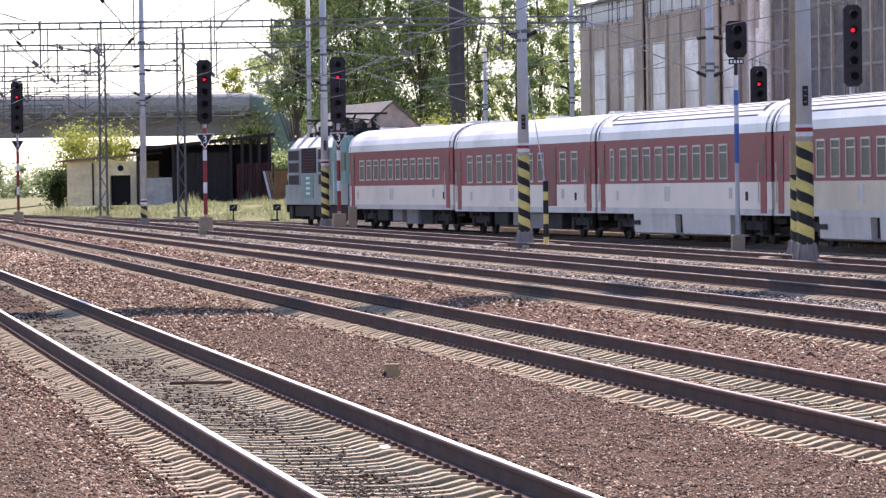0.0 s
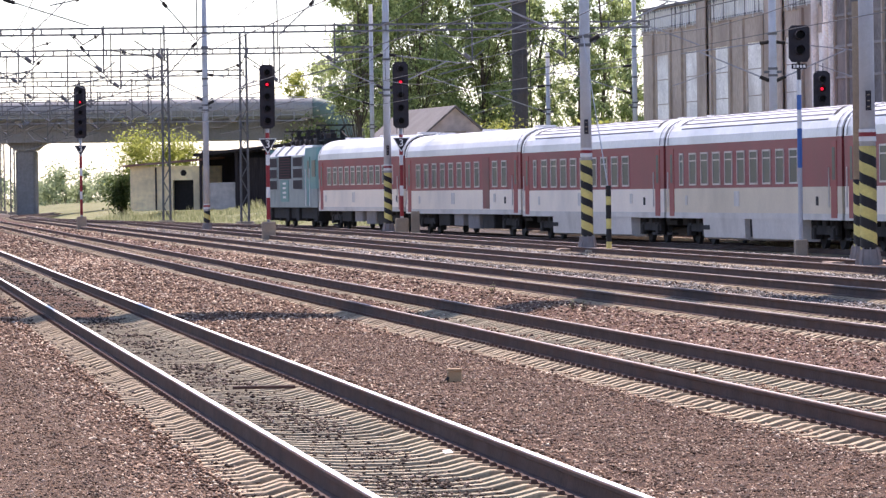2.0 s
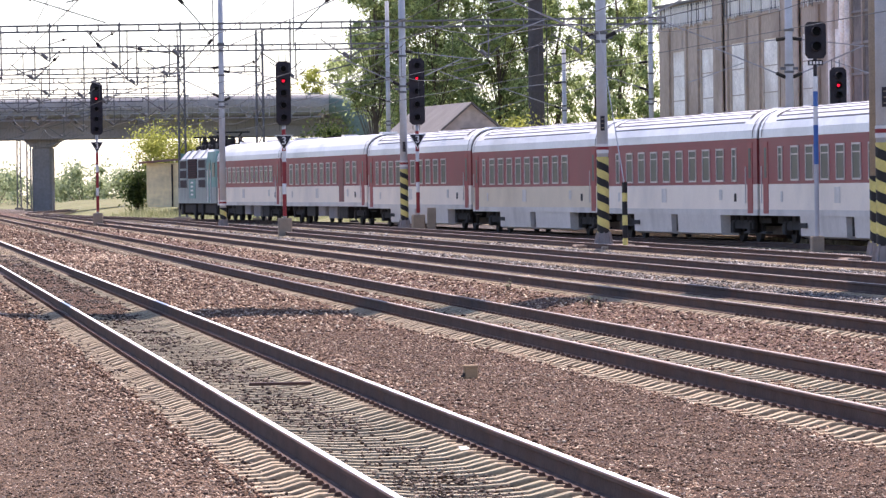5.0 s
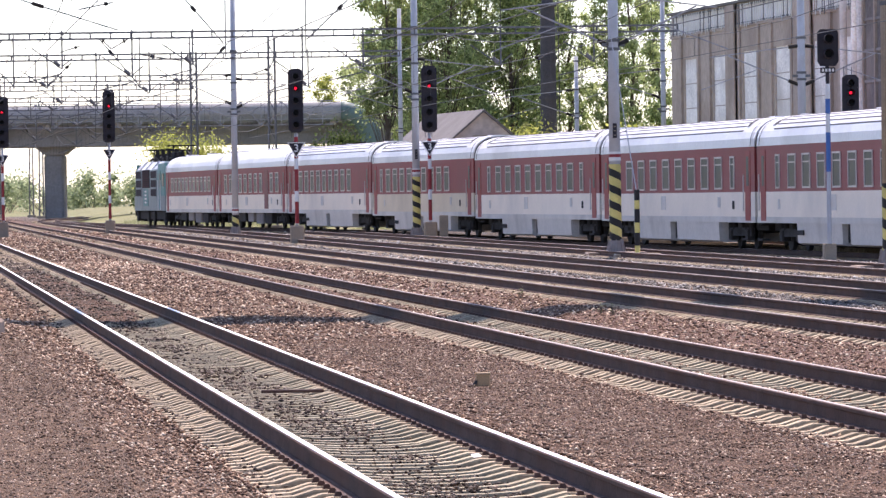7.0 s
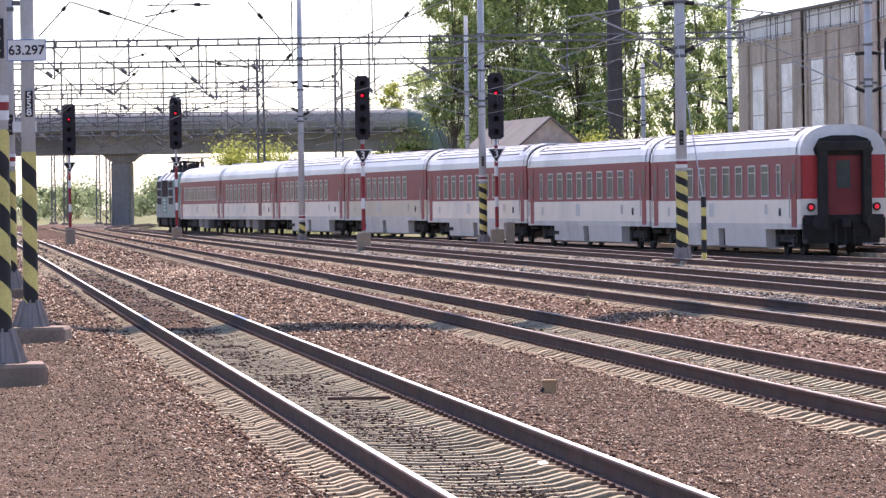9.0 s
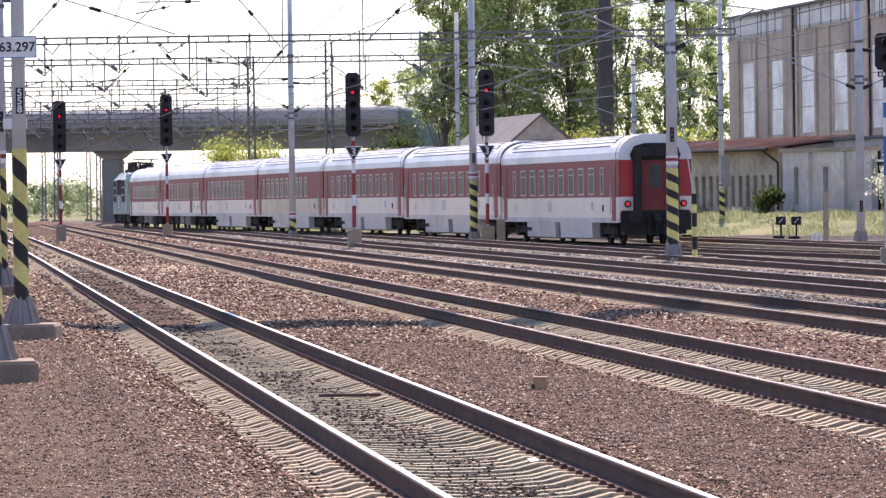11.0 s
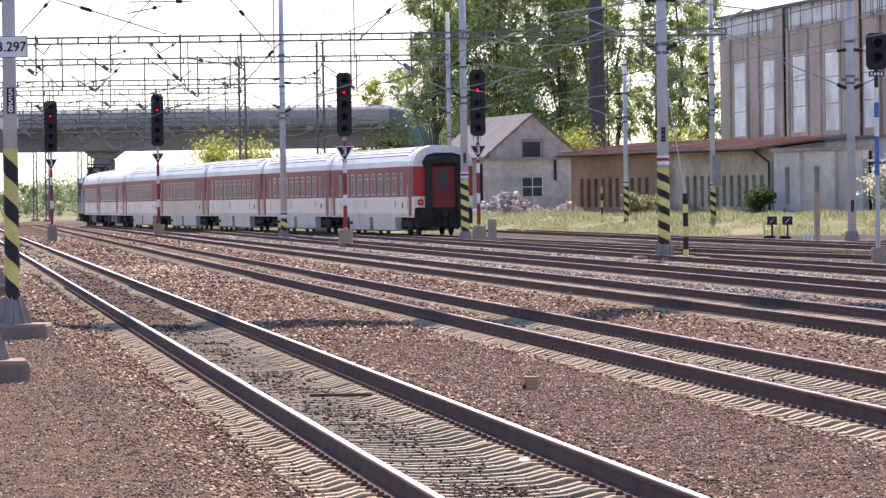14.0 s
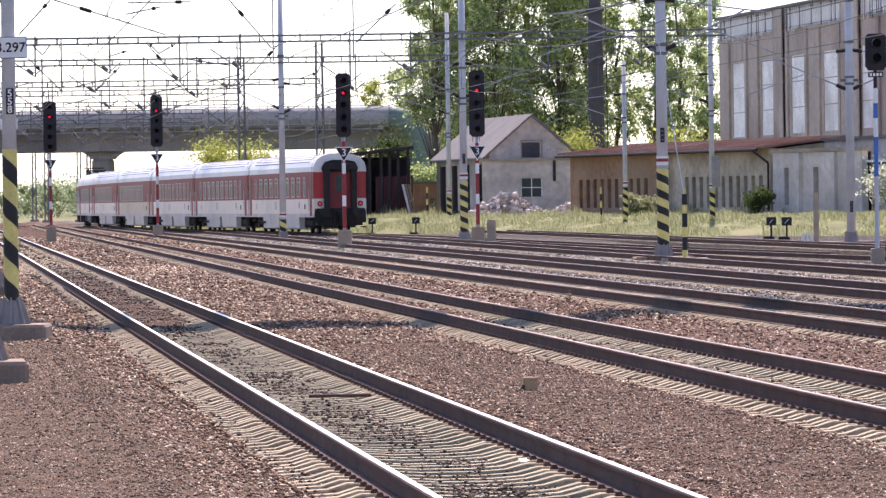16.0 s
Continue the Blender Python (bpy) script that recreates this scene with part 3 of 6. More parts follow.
            part("pane", pm, None, wi)
    # plates and grilles on the lower panels
    for y, z0, a, b, m in ((-7.6, 1.3, 0.4, 0.32, "coachgrey"), (1.6, 1.22, 0.75, 0.45, "coachgrey"), (6.5, 0.5, 1.1, 0.14, "under"), (-9.8, 1.25, 0.3, 0.25, "under"), (9.6, 1.25, 0.3, 0.3, "coachgrey")):
        for s in (-1, 1):
            part("panel_grille", Geo().box(s * w - 0.014, s * w + 0.014, y - a / 2, y + a / 2, z0, z0 + b), m, c)
    # ends: wall, rubber gangway
    for e in (-1, 1):
        y = e * h
        g = Geo().box(-1.33, 1.33, y - 0.012, y + 0.012, 0.95, 3.2)
        ew = part("end_wall", g, "endred" if (tail and e < 0) else "under", c, "red end wall" if (tail and e < 0) else "")
        g = Geo()
        for x in (-0.72, 0.72):
            g.box(x - 0.14, x + 0.14, y + min(0, e * 0.4), y + max(0, e * 0.4), 1.0, 3.25, 0.03)
        g.box(-0.86, 0.86, y + min(0, e * 0.4), y + max(0, e * 0.4), 3.25, 3.55, 0.05)
        part("gangway_rubber", g, "under", c)
        part("gangway_door", Geo().box(-0.58, 0.58, y + e * 0.03 - 0.01, y + e * 0.03 + 0.01, 1.1, 3.25), "gangred" if (tail and e < 0) else "dark", c)
        buffers(c, y, e)
        part("headstock", Geo().box(-1.3, 1.3, y - 0.06, y + 0.06, 0.75, 1.28), "under", c)
        if not tail or e > 0:
            part("roof_end", Geo().prism(roof_outline(w - 0.02, 3.1, 4.0), y - 0.01, y + 0.01), "under", c)
    if tail:
        y = -h
        part("roof_end", Geo().prism(roof_outline(w + 0.02, 3.12, 4.06), y - 0.03, y + 0.02), "roof", c, "rounded light grey roof end")
        g = Geo().prism([(-0.9, 3.1), (-0.98, 3.3), (-0.8, 3.62), (-0.4, 3.72), (0.4, 3.72), (0.8, 3.62), (0.98, 3.3), (0.9, 3.1)], y - 0.12, y - 0.03)
        part("gangway_hood", g, "under", c)
        part("lower_end_wall", Geo().box(-1.39, 1.39, y - 0.02, y - 0.013, 1.28, 1.78), "coachwhite", c)
        for x in (-1.08, 1.08):
            t = part("tail_lamp", Geo().cyl((x, y - 0.1, 1.52), (x, y, 1.52), 0.13, n=16), "under", c)
            part("lamp_glass", Geo().cyl((x, y - 0.115, 1.52), (x, y - 0.1, 1.52), 0.075, n=16), "taillamp", t, "lit red tail lamp")
        part("door_window", Geo().box(-0.22, 0.22, y - 0.06, y - 0.045, 2.1, 2.95), "glass", c)
        part("rear_underframe", Geo().box(-1.2, 1.2, y, y + 0.8, 0.4, 0.95, 0.05), "under", c)
        g = Geo()
        for x in (-0.3, 0.0, 0.3):
            g.cyl((x, y - 0.2, 0.35), (x, y - 0.15, 1.0), 0.05, n=8)
        g.box(-0.15, 0.15, y - 0.45, y, 0.9, 1.15, 0.04)
        part("coupling", g, "under", c)
        for x in (-1.1, 1.1):
            part("lower_panel", Geo().box(x - 0.26, x + 0.26, y - 0.1, y - 0.02, 0.55, 1.2), "under", c)
    stretch_up(c, 1.045, 0.5)
    return c


def stretch_up(ob, k, z0, was=0.0, now=0.0):
    """Draws a vehicle's body out upwards by k above the height z0."""
    lift = lambda q: z0 + (q - z0) * k if q > z0 else q
    for ch in ob.children:
        z = was + ch.location.z
        ch.location.z = lift(z) - now
        if ch.data.users == 1:
            for v in ch.data.vertices:
                v.co.z = lift(v.co.z + z) - lift(z)
        stretch_up(ch, k, z0, z, lift(z))


def locomotive():
    c = thing("electric_locomotive", "teal and grey electric locomotive hauling the train", "locomotive")
    w, h = 1.45, 8.2
    lower = Geo().prism([(-w, 0.95), (-w, 1.75), (w, 1.75), (w, 0.95)], -h, h)
    part("lower_body", lower, "locogrey", c)
    g = Geo()
    ring = lambda y, a, z: [(-w + a, y, 1.75), (-w + a, y, 2.9), (-w + a + 0.08, y, z), (w - a - 0.08, y, z), (w - a, y, 2.9), (w - a, y, 1.75)]
    g.loft([ring(-h, 0.12, 2.9), ring(-h + 0.5, 0.0, 3.5), ring(-4.2, 0.0, 3.5)], caps=True)
    part("rear_cab", g, "teal", c, "teal cab at the coach end")
    g = Geo()
    g.loft([ring(7.4, 0.0, 3.5), ring(h, 0.15, 2.8)], caps=True)
    part("front_cab", g, "teal", c)
    g = Geo().prism([(-w, 1.75), (-w, 3.12), (-w + 0.08, 3.2), (w - 0.08, 3.2), (w, 3.12), (w, 1.75)], -4.2, 7.4)
    mid = part("machine_room", g, "locogrey", c, "faded grey machine room side")
    g = Geo().prism([(-w + 0.06, 3.2), (-w + 0.5, 3.62), (w - 0.5, 3.62), (w - 0.06, 3.2)], -4.2, 7.4)
    for y in (-1.5, 2.0, 5.0):
        g.bar((-w + 0.04, y, 3.22), (-w + 0.5, y, 3.66), 0.1)
    part("roof", g, "roof", c, "pale sloping roof hatches")
    for s in (-1, 1):
        for y in (5.7, -2.35):
            for z in (1.70, 2.19, 2.68):
                fr = Geo().box(-0.02, 0.02, -1.6, 1.6, 0, 0.47)
                f = part("side_window", fr, "locogrey", mid, at=pose(s * (w + 0.006), y, z))
                part("pane", Geo().box(-0.026, 0.026, -1.4, 1.4, 0.045, 0.425), "darkwood", f)
        # near-black backing paints the shade behind the slats
        lv = part("louvre", Geo().box(-0.02, 0.02, -1.9, 1.9, 0, 0.98), "dark", mid, at=pose(s * (w + 0.006), 1.7, 2.2))
        for k in range(8):
            part("slat", Geo().box(-0.045, 0.0 if s < 0 else 0.045, -1.85, 1.85, 0.06 + 0.115 * k, 0.09 + 0.115 * k), "redwood", lv)
        part("emblem_plate", Geo().box(-0.015, 0.015, -1.3, 1.3, 1.2, 2.15), "teal", mid, at=pose(s * (w + 0.01), 1.9, 0))
        for z in (1.35, 1.55, 1.75, 1.95):
            part("marking_bar", Geo().box(-0.02, 0.02, -0.5, 0.5, z, z + 0.09), "white", mid, at=pose(s * (w + 0.012), 1.9, 0))
        d = part("cab_door", Geo().box(-0.014, 0.014, -0.42, 0.42, 1.05, 3.1), "teal", c, at=pose(s * (w + 0.006), -5.6, 0))
        part("door_window", Geo().box(-0.02, 0.02, -0.26, 0.26, 2.2, 2.95), "glass", d)
        for y in (-0.6, 0.6):
            part("hand_rail", Geo().cyl((s * 0.05, y, 1.0), (s * 0.05, y, 2.6), 0.025, n=6), "white", d)
        part("cab_window", Geo().box(-0.02, 0.02, -0.5, 0.5, 2.25, 2.95), "glass", c, at=pose(s * (w + 0.006), -7.2, 0))
    part("windscreen", Geo().box(-1.1, 1.1, h - 0.35, h - 0.2, 2.3, 2.85), "glass", c)
    part("underframe", Geo().box(-1.25, 1.25, -7.6, 7.6, 0.42, 0.95, 0.06), "under", c)
    for y in (-7.2, -1.6, 1.6, 7.2):
        part("sand_box", Geo().box(-1.38, 1.38, y - 0.45, y + 0.45, 0.3, 0.93, 0.05), "under", c)
    for y in (-4.2, 4.2):
        bogie(c, y)
    for e in (-1, 1):
        buffers(c, e * h, e)
        part("headstock", Geo().box(-1.4, 1.4, e * h - 0.1, e * h + 0.1, 0.6, 1.2), "under", c)
    # pantographs: the rear one up
    for y, top in ((-4.8, 4.45), (5.2, 4.3)):
        p = part("pantograph", Geo().box(-0.66, 0.66, y - 0.8, y + 0.8, 3.77, 3.83), "under", c, "folded dark pantograph")
        knee = (top + 3.8) / 2 + 0.1
        for x in (-0.6, 0.6):
            for e in (-0.7, 0.7):
                part("insulator", Geo().cyl((x, y + e, 3.5), (x, y + e, 3.78), 0.09, n=8), "under", p)
            part("lower_arm", Geo().bar((x, y - 0.7, 3.82), (x * 0.7, y + 0.9, knee), 0.07), "under", p)
            part("upper_arm", Geo().bar((x * 0.7, y + 0.9, knee), (x * 0.8, y - 0.2, top), 0.07), "under", p)
        for e in (-0.2, 0.1):
            part("contact_strip", Geo().bar((-0.9, y + e, top), (0.9, y + e, top), 0.07), "under", p)
    for y in (-2.6, -1.2, 0.4, 1.8, 3.2):
        part("roof_insulator", Geo().cyl((0.3, y, 3.6), (0.3, y, 4.12), 0.16, n=8), "under", c)
        part("roof_insulator", Geo().cyl((-0.5, y + 0.5, 3.6), (-0.5, y + 0.5, 4.05), 0.15, n=8), "under", c)
        part("roof_box", Geo().box(-0.9, -0.3, y - 0.3, y + 0.2, 3.6, 3.85, 0.04), "under", c)
    for y in (-3.4, -0.4, 2.6):
        part("roof_box", Geo().box(-0.75, 0.75, y - 0.55, y + 0.55, 3.6, 3.92, 0.06), "under", c)
        part("busbar", Geo().bar((-0.8, y - 0.5, 4.3), (0.8, y + 0.5, 4.2), 0.05), "under", c)
        for x, z in ((-0.6, 4.3), (0.6, 4.25)):
            part("roof_insulator", Geo().cyl((x, y, 3.9), (x, y, z), 0.12, n=8), "under", c)
    part("busbar", Geo().bar((0.3, -2.8, 4.14), (0.3, 3.4, 4.14), 0.06), "under", c)
    stretch_up(c, 1.13, 0.9)
    return c


WIN = dict(narrow=window_mesh(0.62, 1.06, 0.8), ribbed=window_mesh(1.15, 1.06, 0.8), couchette=window_mesh(1.05, 1.04, 0.78), smooth=window_mesh(1.1, 0.86, 0.62))
TRAIN = []


def front_y(t):
    """Distance of the locomotive's nose along the line at t seconds."""
    return 242.86 + 12.146 * t + 0.1890 * t * t - 0.00270 * t ** 3


def back_along(y, s):
    n = max(1, int(s / 3) + 1)
    for _ in range(n):
        d = s / n
        k = (train_x(y) - train_x(y - 3)) / 3
        y -= d / math.sqrt(1 + k * k)
    return y


def build_train():
    TRAIN.append((locomotive(), 0.0, 16.2))
    s = 16.2
    plan = [("smooth", "red and white sleeping coach with a smooth white roof", 23.8),
            ("couchette", "red and white coach with paired windows and a smooth roof", 26.4)]
    plan += [("ribbed", "red and white passenger coach with a ribbed silver roof", 26.4)]
    plan += [("beige", "red and dusty beige passenger coach with a ribbed roof", 26.4)]
    plan += [("ribbed", "red and white passenger coach with a ribbed silver roof", 26.4)] * 2
    plan += [("tail", "last red and white coach with lit red tail lamps", 26.4)]
    for kind, label, ln in plan:
        c = coach("ribbed" if kind == "tail" else kind, label, ln - 0.35, kind == "tail", len(TRAIN) in (3, 4))
        TRAIN.append((c, s, ln))
        s += ln


# ---- masts and signals ----
def spiral(r0, r1, z0, z1, pitch, phase, share=0.5, n=20):
    """One band of a painted spiral round a round mast between two heights."""
    g = Geo()
    k0, k1 = math.floor((z0 - pitch * 2) / pitch), math.ceil(z1 / pitch) + 1
    rad = lambda z: r0 + (r1 - r0) * (z - z0) / (z1 - z0)
    for k in range(k0, k1 + 1):
        for i in range(n):
            q = []
            for j in (i, i + 1):
                a = 2 * math.pi * j / n
                zb = (k + phase + j / n) * pitch
                q.append((a, min(max(zb, z0), z1), min(max(zb + share * pitch, z0), z1)))
            (a0, b0, t0), (a1, b1, t1) = q
            if t0 - b0 < 1e-4 and t1 - b1 < 1e-4:
                continue
            P = lambda a, z: (rad(z) * math.cos(-a), rad(z) * math.sin(-a), z)
            g.add([P(a0, b0), P(a1, b1), P(a1, t1), P(a0, t0)], [(3, 2, 1, 0)])
    return g


def mast(label, x, y, d=0.34, height=10.0, base=0.35, stripes=2.2, slab=(1.6, 1.6), foot=True, plate=True, z=0.0, ring=True, shift=0.0, paint="mastgrey"):
    """A round catenary mast on a concrete slab, with a hazard spiral."""
    t = thing("catenary_mast", label, "catenary mast", pose(x, y, z, 0, 0, random.uniform(0, 8)), group="catenary masts")
    r = d / 2
    part("slab", Geo().box(shift - slab[0] / 2, shift + slab[0] / 2, -slab[1] / 2, slab[1] / 2, -0.4, base - 0.12, 0.04), "slab", t, "weathered concrete foundation slab")
    zb = base - 0.12
    flare = 2.0 if d < 0.25 else 1.3
    if foot:
        f = part("foot", Geo().cyl((0, 0, zb), (0, 0, zb + 0.33), r * flare, r * 1.08, 14), "girder", t, "flared steel foot with ribs")
        for k in range(8):
            a = k * math.pi / 4
            c, s = math.cos(a), math.sin(a)
            part("rib", Geo().bar((c * r * flare * 1.15, s * r * flare * 1.15, zb), (c * r * 1.05, s * r * 1.05, zb + 0.36), 0.025, 0.07), "girder", f)
        zb += 0.32
    pitch = 0.56 if d < 0.25 else 0.46
    if stripes:
        part("hazard_band", spiral(r * 1.03, r * 1.02, zb, zb + stripes, pitch, 0.1, 0.52), "yellow", t)
        part("hazard_band", spiral(r * 1.03, r * 1.02, zb, zb + stripes, pitch, 0.62, 0.48), "black", t)
        if ring:
            part("ring", Geo().cyl((0, 0, zb + stripes + 0.10), (0, 0, zb + stripes + 0.2), r * 1.03, n=20, cap=False), "white", t)
            part("ring", Geo().cyl((0, 0, zb + stripes + 0.2), (0, 0, zb + stripes + 0.29), r * 1.035, n=20, cap=False), "redpaint", t)
            part("ring", Geo().cyl((0, 0, zb + stripes + 0.29), (0, 0, zb + stripes + 0.36), r * 1.03, n=20, cap=False), "white", t)
    part("shaft", Geo().cyl((0, 0, base - 0.12), (0, 0, height), r, r * 0.78, 20), paint, t, smooth=True)
    for zz in (5.9, 6.15, 7.45, 9.0):
        part("clamp", Geo().cyl((0, 0, zz), (0, 0, zz + 0.09), r * 1.12, n=16), "steel", t)
    part("bracket", Geo().box(-r - 0.16, r + 0.16, -0.06, 0.06, 6.02, 6.12), "steel", t)
    if plate:
        zz = zb + stripes + 0.75
        p = part("number_plate", Geo().box(-0.06, 0.06, -r - 0.02, -r - 0.005, zz, zz + 0.42), "sigblack", t)
        for k in range(3):
            part("marking_bar", Geo().box(-0.028, 0.028, -r - 0.024, -r - 0.02, zz + 0.07 + 0.125 * k, zz + 0.095 + 0.125 * k), "concrete", p)
    return t


def lattice_mast(label, x, y, height, w=0.45, z=0.0):
    t = thing("lattice_mast", label, "lattice mast", pose(x, y, z), group="lattice masts")
    part("slab", Geo().box(-0.5, 0.5, -0.5, 0.5, -0.1, 0.25, 0.04), "concrete", t)
    for a in (-1, 1):
        for b in (-1, 1):
            part("leg", Geo().bar((a * w / 2, b * w / 2, 0.1), (a * w * 0.38, b * w * 0.38, height), 0.09), "steel", t)
    n = int(height / 0.8)
    for k in range(n):
        z0, z1 = 0.3 + k * 0.8, 0.3 + (k + 1) * 0.8
        q = 1 if k % 2 else -1
        for b in (-1, 1):
            part("brace", Geo().bar((-q * w * 0.45, b * w * 0.45, z0), (q * w * 0.45, b * w * 0.45, z1), 0.05), "steel", t)
            part("brace", Geo().bar((b * w * 0.45, -q * w * 0.45, z0), (b * w * 0.45, q * w * 0.45, z1), 0.05), "steel", t)
    return t


def lamp_row(parent, x, y0, zs, lit):
    for k, z in enumerate(zs):
        h = part("hood", Geo().cyl((x, y0 - 0.26, z + 0.01), (x, y0, z), 0.12, 0.13, 14, cap=False), "sigblack", parent)
        part("lens", Geo().cyl((x, y0 - 0.035, z), (x, y0 - 0.01, z), 0.055 if k == lit else 0.1, n=14), "redlamp" if k == lit else "lens", h, "lit red lamp" if k == lit else "")


def signal(label, x, y, top, h=2.5, w=0.58, lit=1, triangle=True, base=0.0, red=True, lamps=5, z=0.0):
    """A main light signal: black head on a banded pole in a concrete block."""
    t = thing("light_signal", label, "railway signal", pose(x, y, z, 0, 0, 4), group="light signals")
    part("base_block", Geo().box(-0.27, 0.27, -0.27, 0.27, -0.1, 0.72, 0.05), "concrete", t)
    zb = top - h
    part("pole", Geo().cyl((0, 0, 0.4), (0, 0, zb + 0.3), 0.07, n=12), "mastgrey", t, smooth=True)
    if red:
        zz = 0.8
        k = 0
        while zz < 3.6:
            ln = 0.85 if k % 2 == 0 else 0.42
            part("pole_band", Geo().cyl((0, 0, zz), (0, 0, zz + ln), 0.077, n=12, cap=False), "redpaint" if k % 2 == 0 else "white", t)
            zz += ln
            k += 1
    g = Geo()
    a, c = w / 2, 0.12
    o = [(-a, zb + c), (-a + c, zb), (a - c, zb), (a, zb + c), (a, top - c), (a - c, top), (-a + c, top), (-a, top - c)]
    g.prism(o, -0.22, -0.12)
    g.box(-a * 0.8, a * 0.8, -0.12, 0.16, zb + 0.1, top - 0.1, 0.04)
    hd = part("head", g, "sigblack", t, "black signal head")
    lamp_row(hd, 0, -0.22, [top - 0.30 - k * (h - 0.6) / (lamps - 1) for k in range(lamps)], lit)
    g = Geo()
    for zz in (zb + 0.3, zb + 1.2):
        g.bar((-0.12, 0.25, zz), (0.12, 0.25, zz), 0.06)
    for s in (-0.14, 0.14):
        g.bar((s, 0.4, zb - 0.2), (s, 0.4, top + 0.3), 0.03)
    part("ladder", g, "steel", t)
    if triangle:
        zt = zb - 0.38
        p = part("triangle_board", Geo().prism([(-0.36, zt), (0.0, zt - 0.62), (0.36, zt)], -0.14, -0.11), "white", t)
        part("triangle_field", Geo().prism([(-0.30, zt - 0.035), (0.0, zt - 0.55), (0.30, zt - 0.035)], -0.15, -0.14), "sigblack", p)
        text("figure", "3", 0.42, "white", p, pose(0, -0.156, zt - 0.365, 90), "white figure 3")
    return t


def text(name, words, size, material, parent, m, label=""):
    cu = bpy.data.curves.new(name, "FONT")
    cu.body, cu.size, cu.align_x, cu.extrude, cu.offset = words, size, "CENTER", 0.002, 0.003
    cu.materials.append(M[material])
    ob = new(name, cu)
    ob.parent, ob.matrix_basis = parent, m
    return tagged(ob, label)


def beam(label, y, z, x0, x1, h=0.26, hang=(), struts=()):
    """A catenary portal beam, with hangers below it."""
    t = thing("portal_beam", label, "portal beam", pose(0, y, z), group="portal beams")
    for dy in (-0.2, 0.2):
        for dz in (-h / 2, h / 2):
            part("chord", Geo().bar((x0, dy, dz), (x1, dy, dz), 0.07), "steel", t)
    g = Geo()
    n = int((x1 - x0) / 0.85)
    for k in range(n + 1):
        x = x0 + k * (x1 - x0) / n
        for dy in (-0.2, 0.2):
            g.bar((x, dy, -h / 2), (x, dy, h / 2), 0.05)
    part("uprights", g, "steel", t)
    for x, ln in hang:
        g = Geo().bar((x, 0, 0.25), (x, 0, -ln), 0.07)
        g.bar((x, 0, -ln), (x - 1.3, 0, -ln + 0.9), 0.05)
        g.bar((x, 0, -ln + 0.1), (x + 0.5, 0, -ln + 0.5), 0.05)
        g.cyl((x - 0.35, 0, -ln + 0.32), (x - 0.1, 0, -ln + 0.12), 0.09, n=8)
        hp = part("hanger", g, "steel", t)
        part("steady_arm", Geo().bar((x, 0, -ln - 0.2), (x - 1.5, 0, -ln - 0.55), 0.05), "steel", hp)
    for a, b, c, d in struts:
        part("strut", Geo().bar((a, 0.3, b - z), (c, 0.3, d - z), 0.055), "steel", t)
        if abs(a - c) > 0.4:
            f = 0.25 if b > d else 0.75
            p, q = Vector((a, 0.3, b - z)), Vector((c, 0.3, d - z))
            part("insulator", Geo().cyl(p.lerp(q, f), p.lerp(q, f + 0.1), 0.08, n=8), "under", t)
    return t


def cantilever(label, x, y, z, side=-1, reach=3.0):
    """Bracket arms that hold the contact line off a mast."""
    t = thing("cantilever_arm", label, "cantilever", pose(x, y, z), group="cantilever arms")
    e = side * reach
    part("top_tube", Geo().cyl((0, 0, 1.5), (e, 0, 1.1), 0.025, n=6), "galv", t)
    part("strut", Geo().cyl((0, 0, 0.0), (e * 0.8, 0, 1.15), 0.03, n=6), "galv", t)
    part("insulator", Geo().cyl((e * 0.04, 0, 0.05), (e * 0.14, 0, 0.2), 0.07, n=8), "under", t)
    part("insulator", Geo().cyl((e * 0.04, 0, 1.49), (e * 0.14, 0, 1.45), 0.07, n=8), "under", t)
    part("steady_arm", Geo().cyl((e * 0.5, 0, 0.6), (e * 1.1, 0, -0.1), 0.02, n=6), "galv", t)
    return t


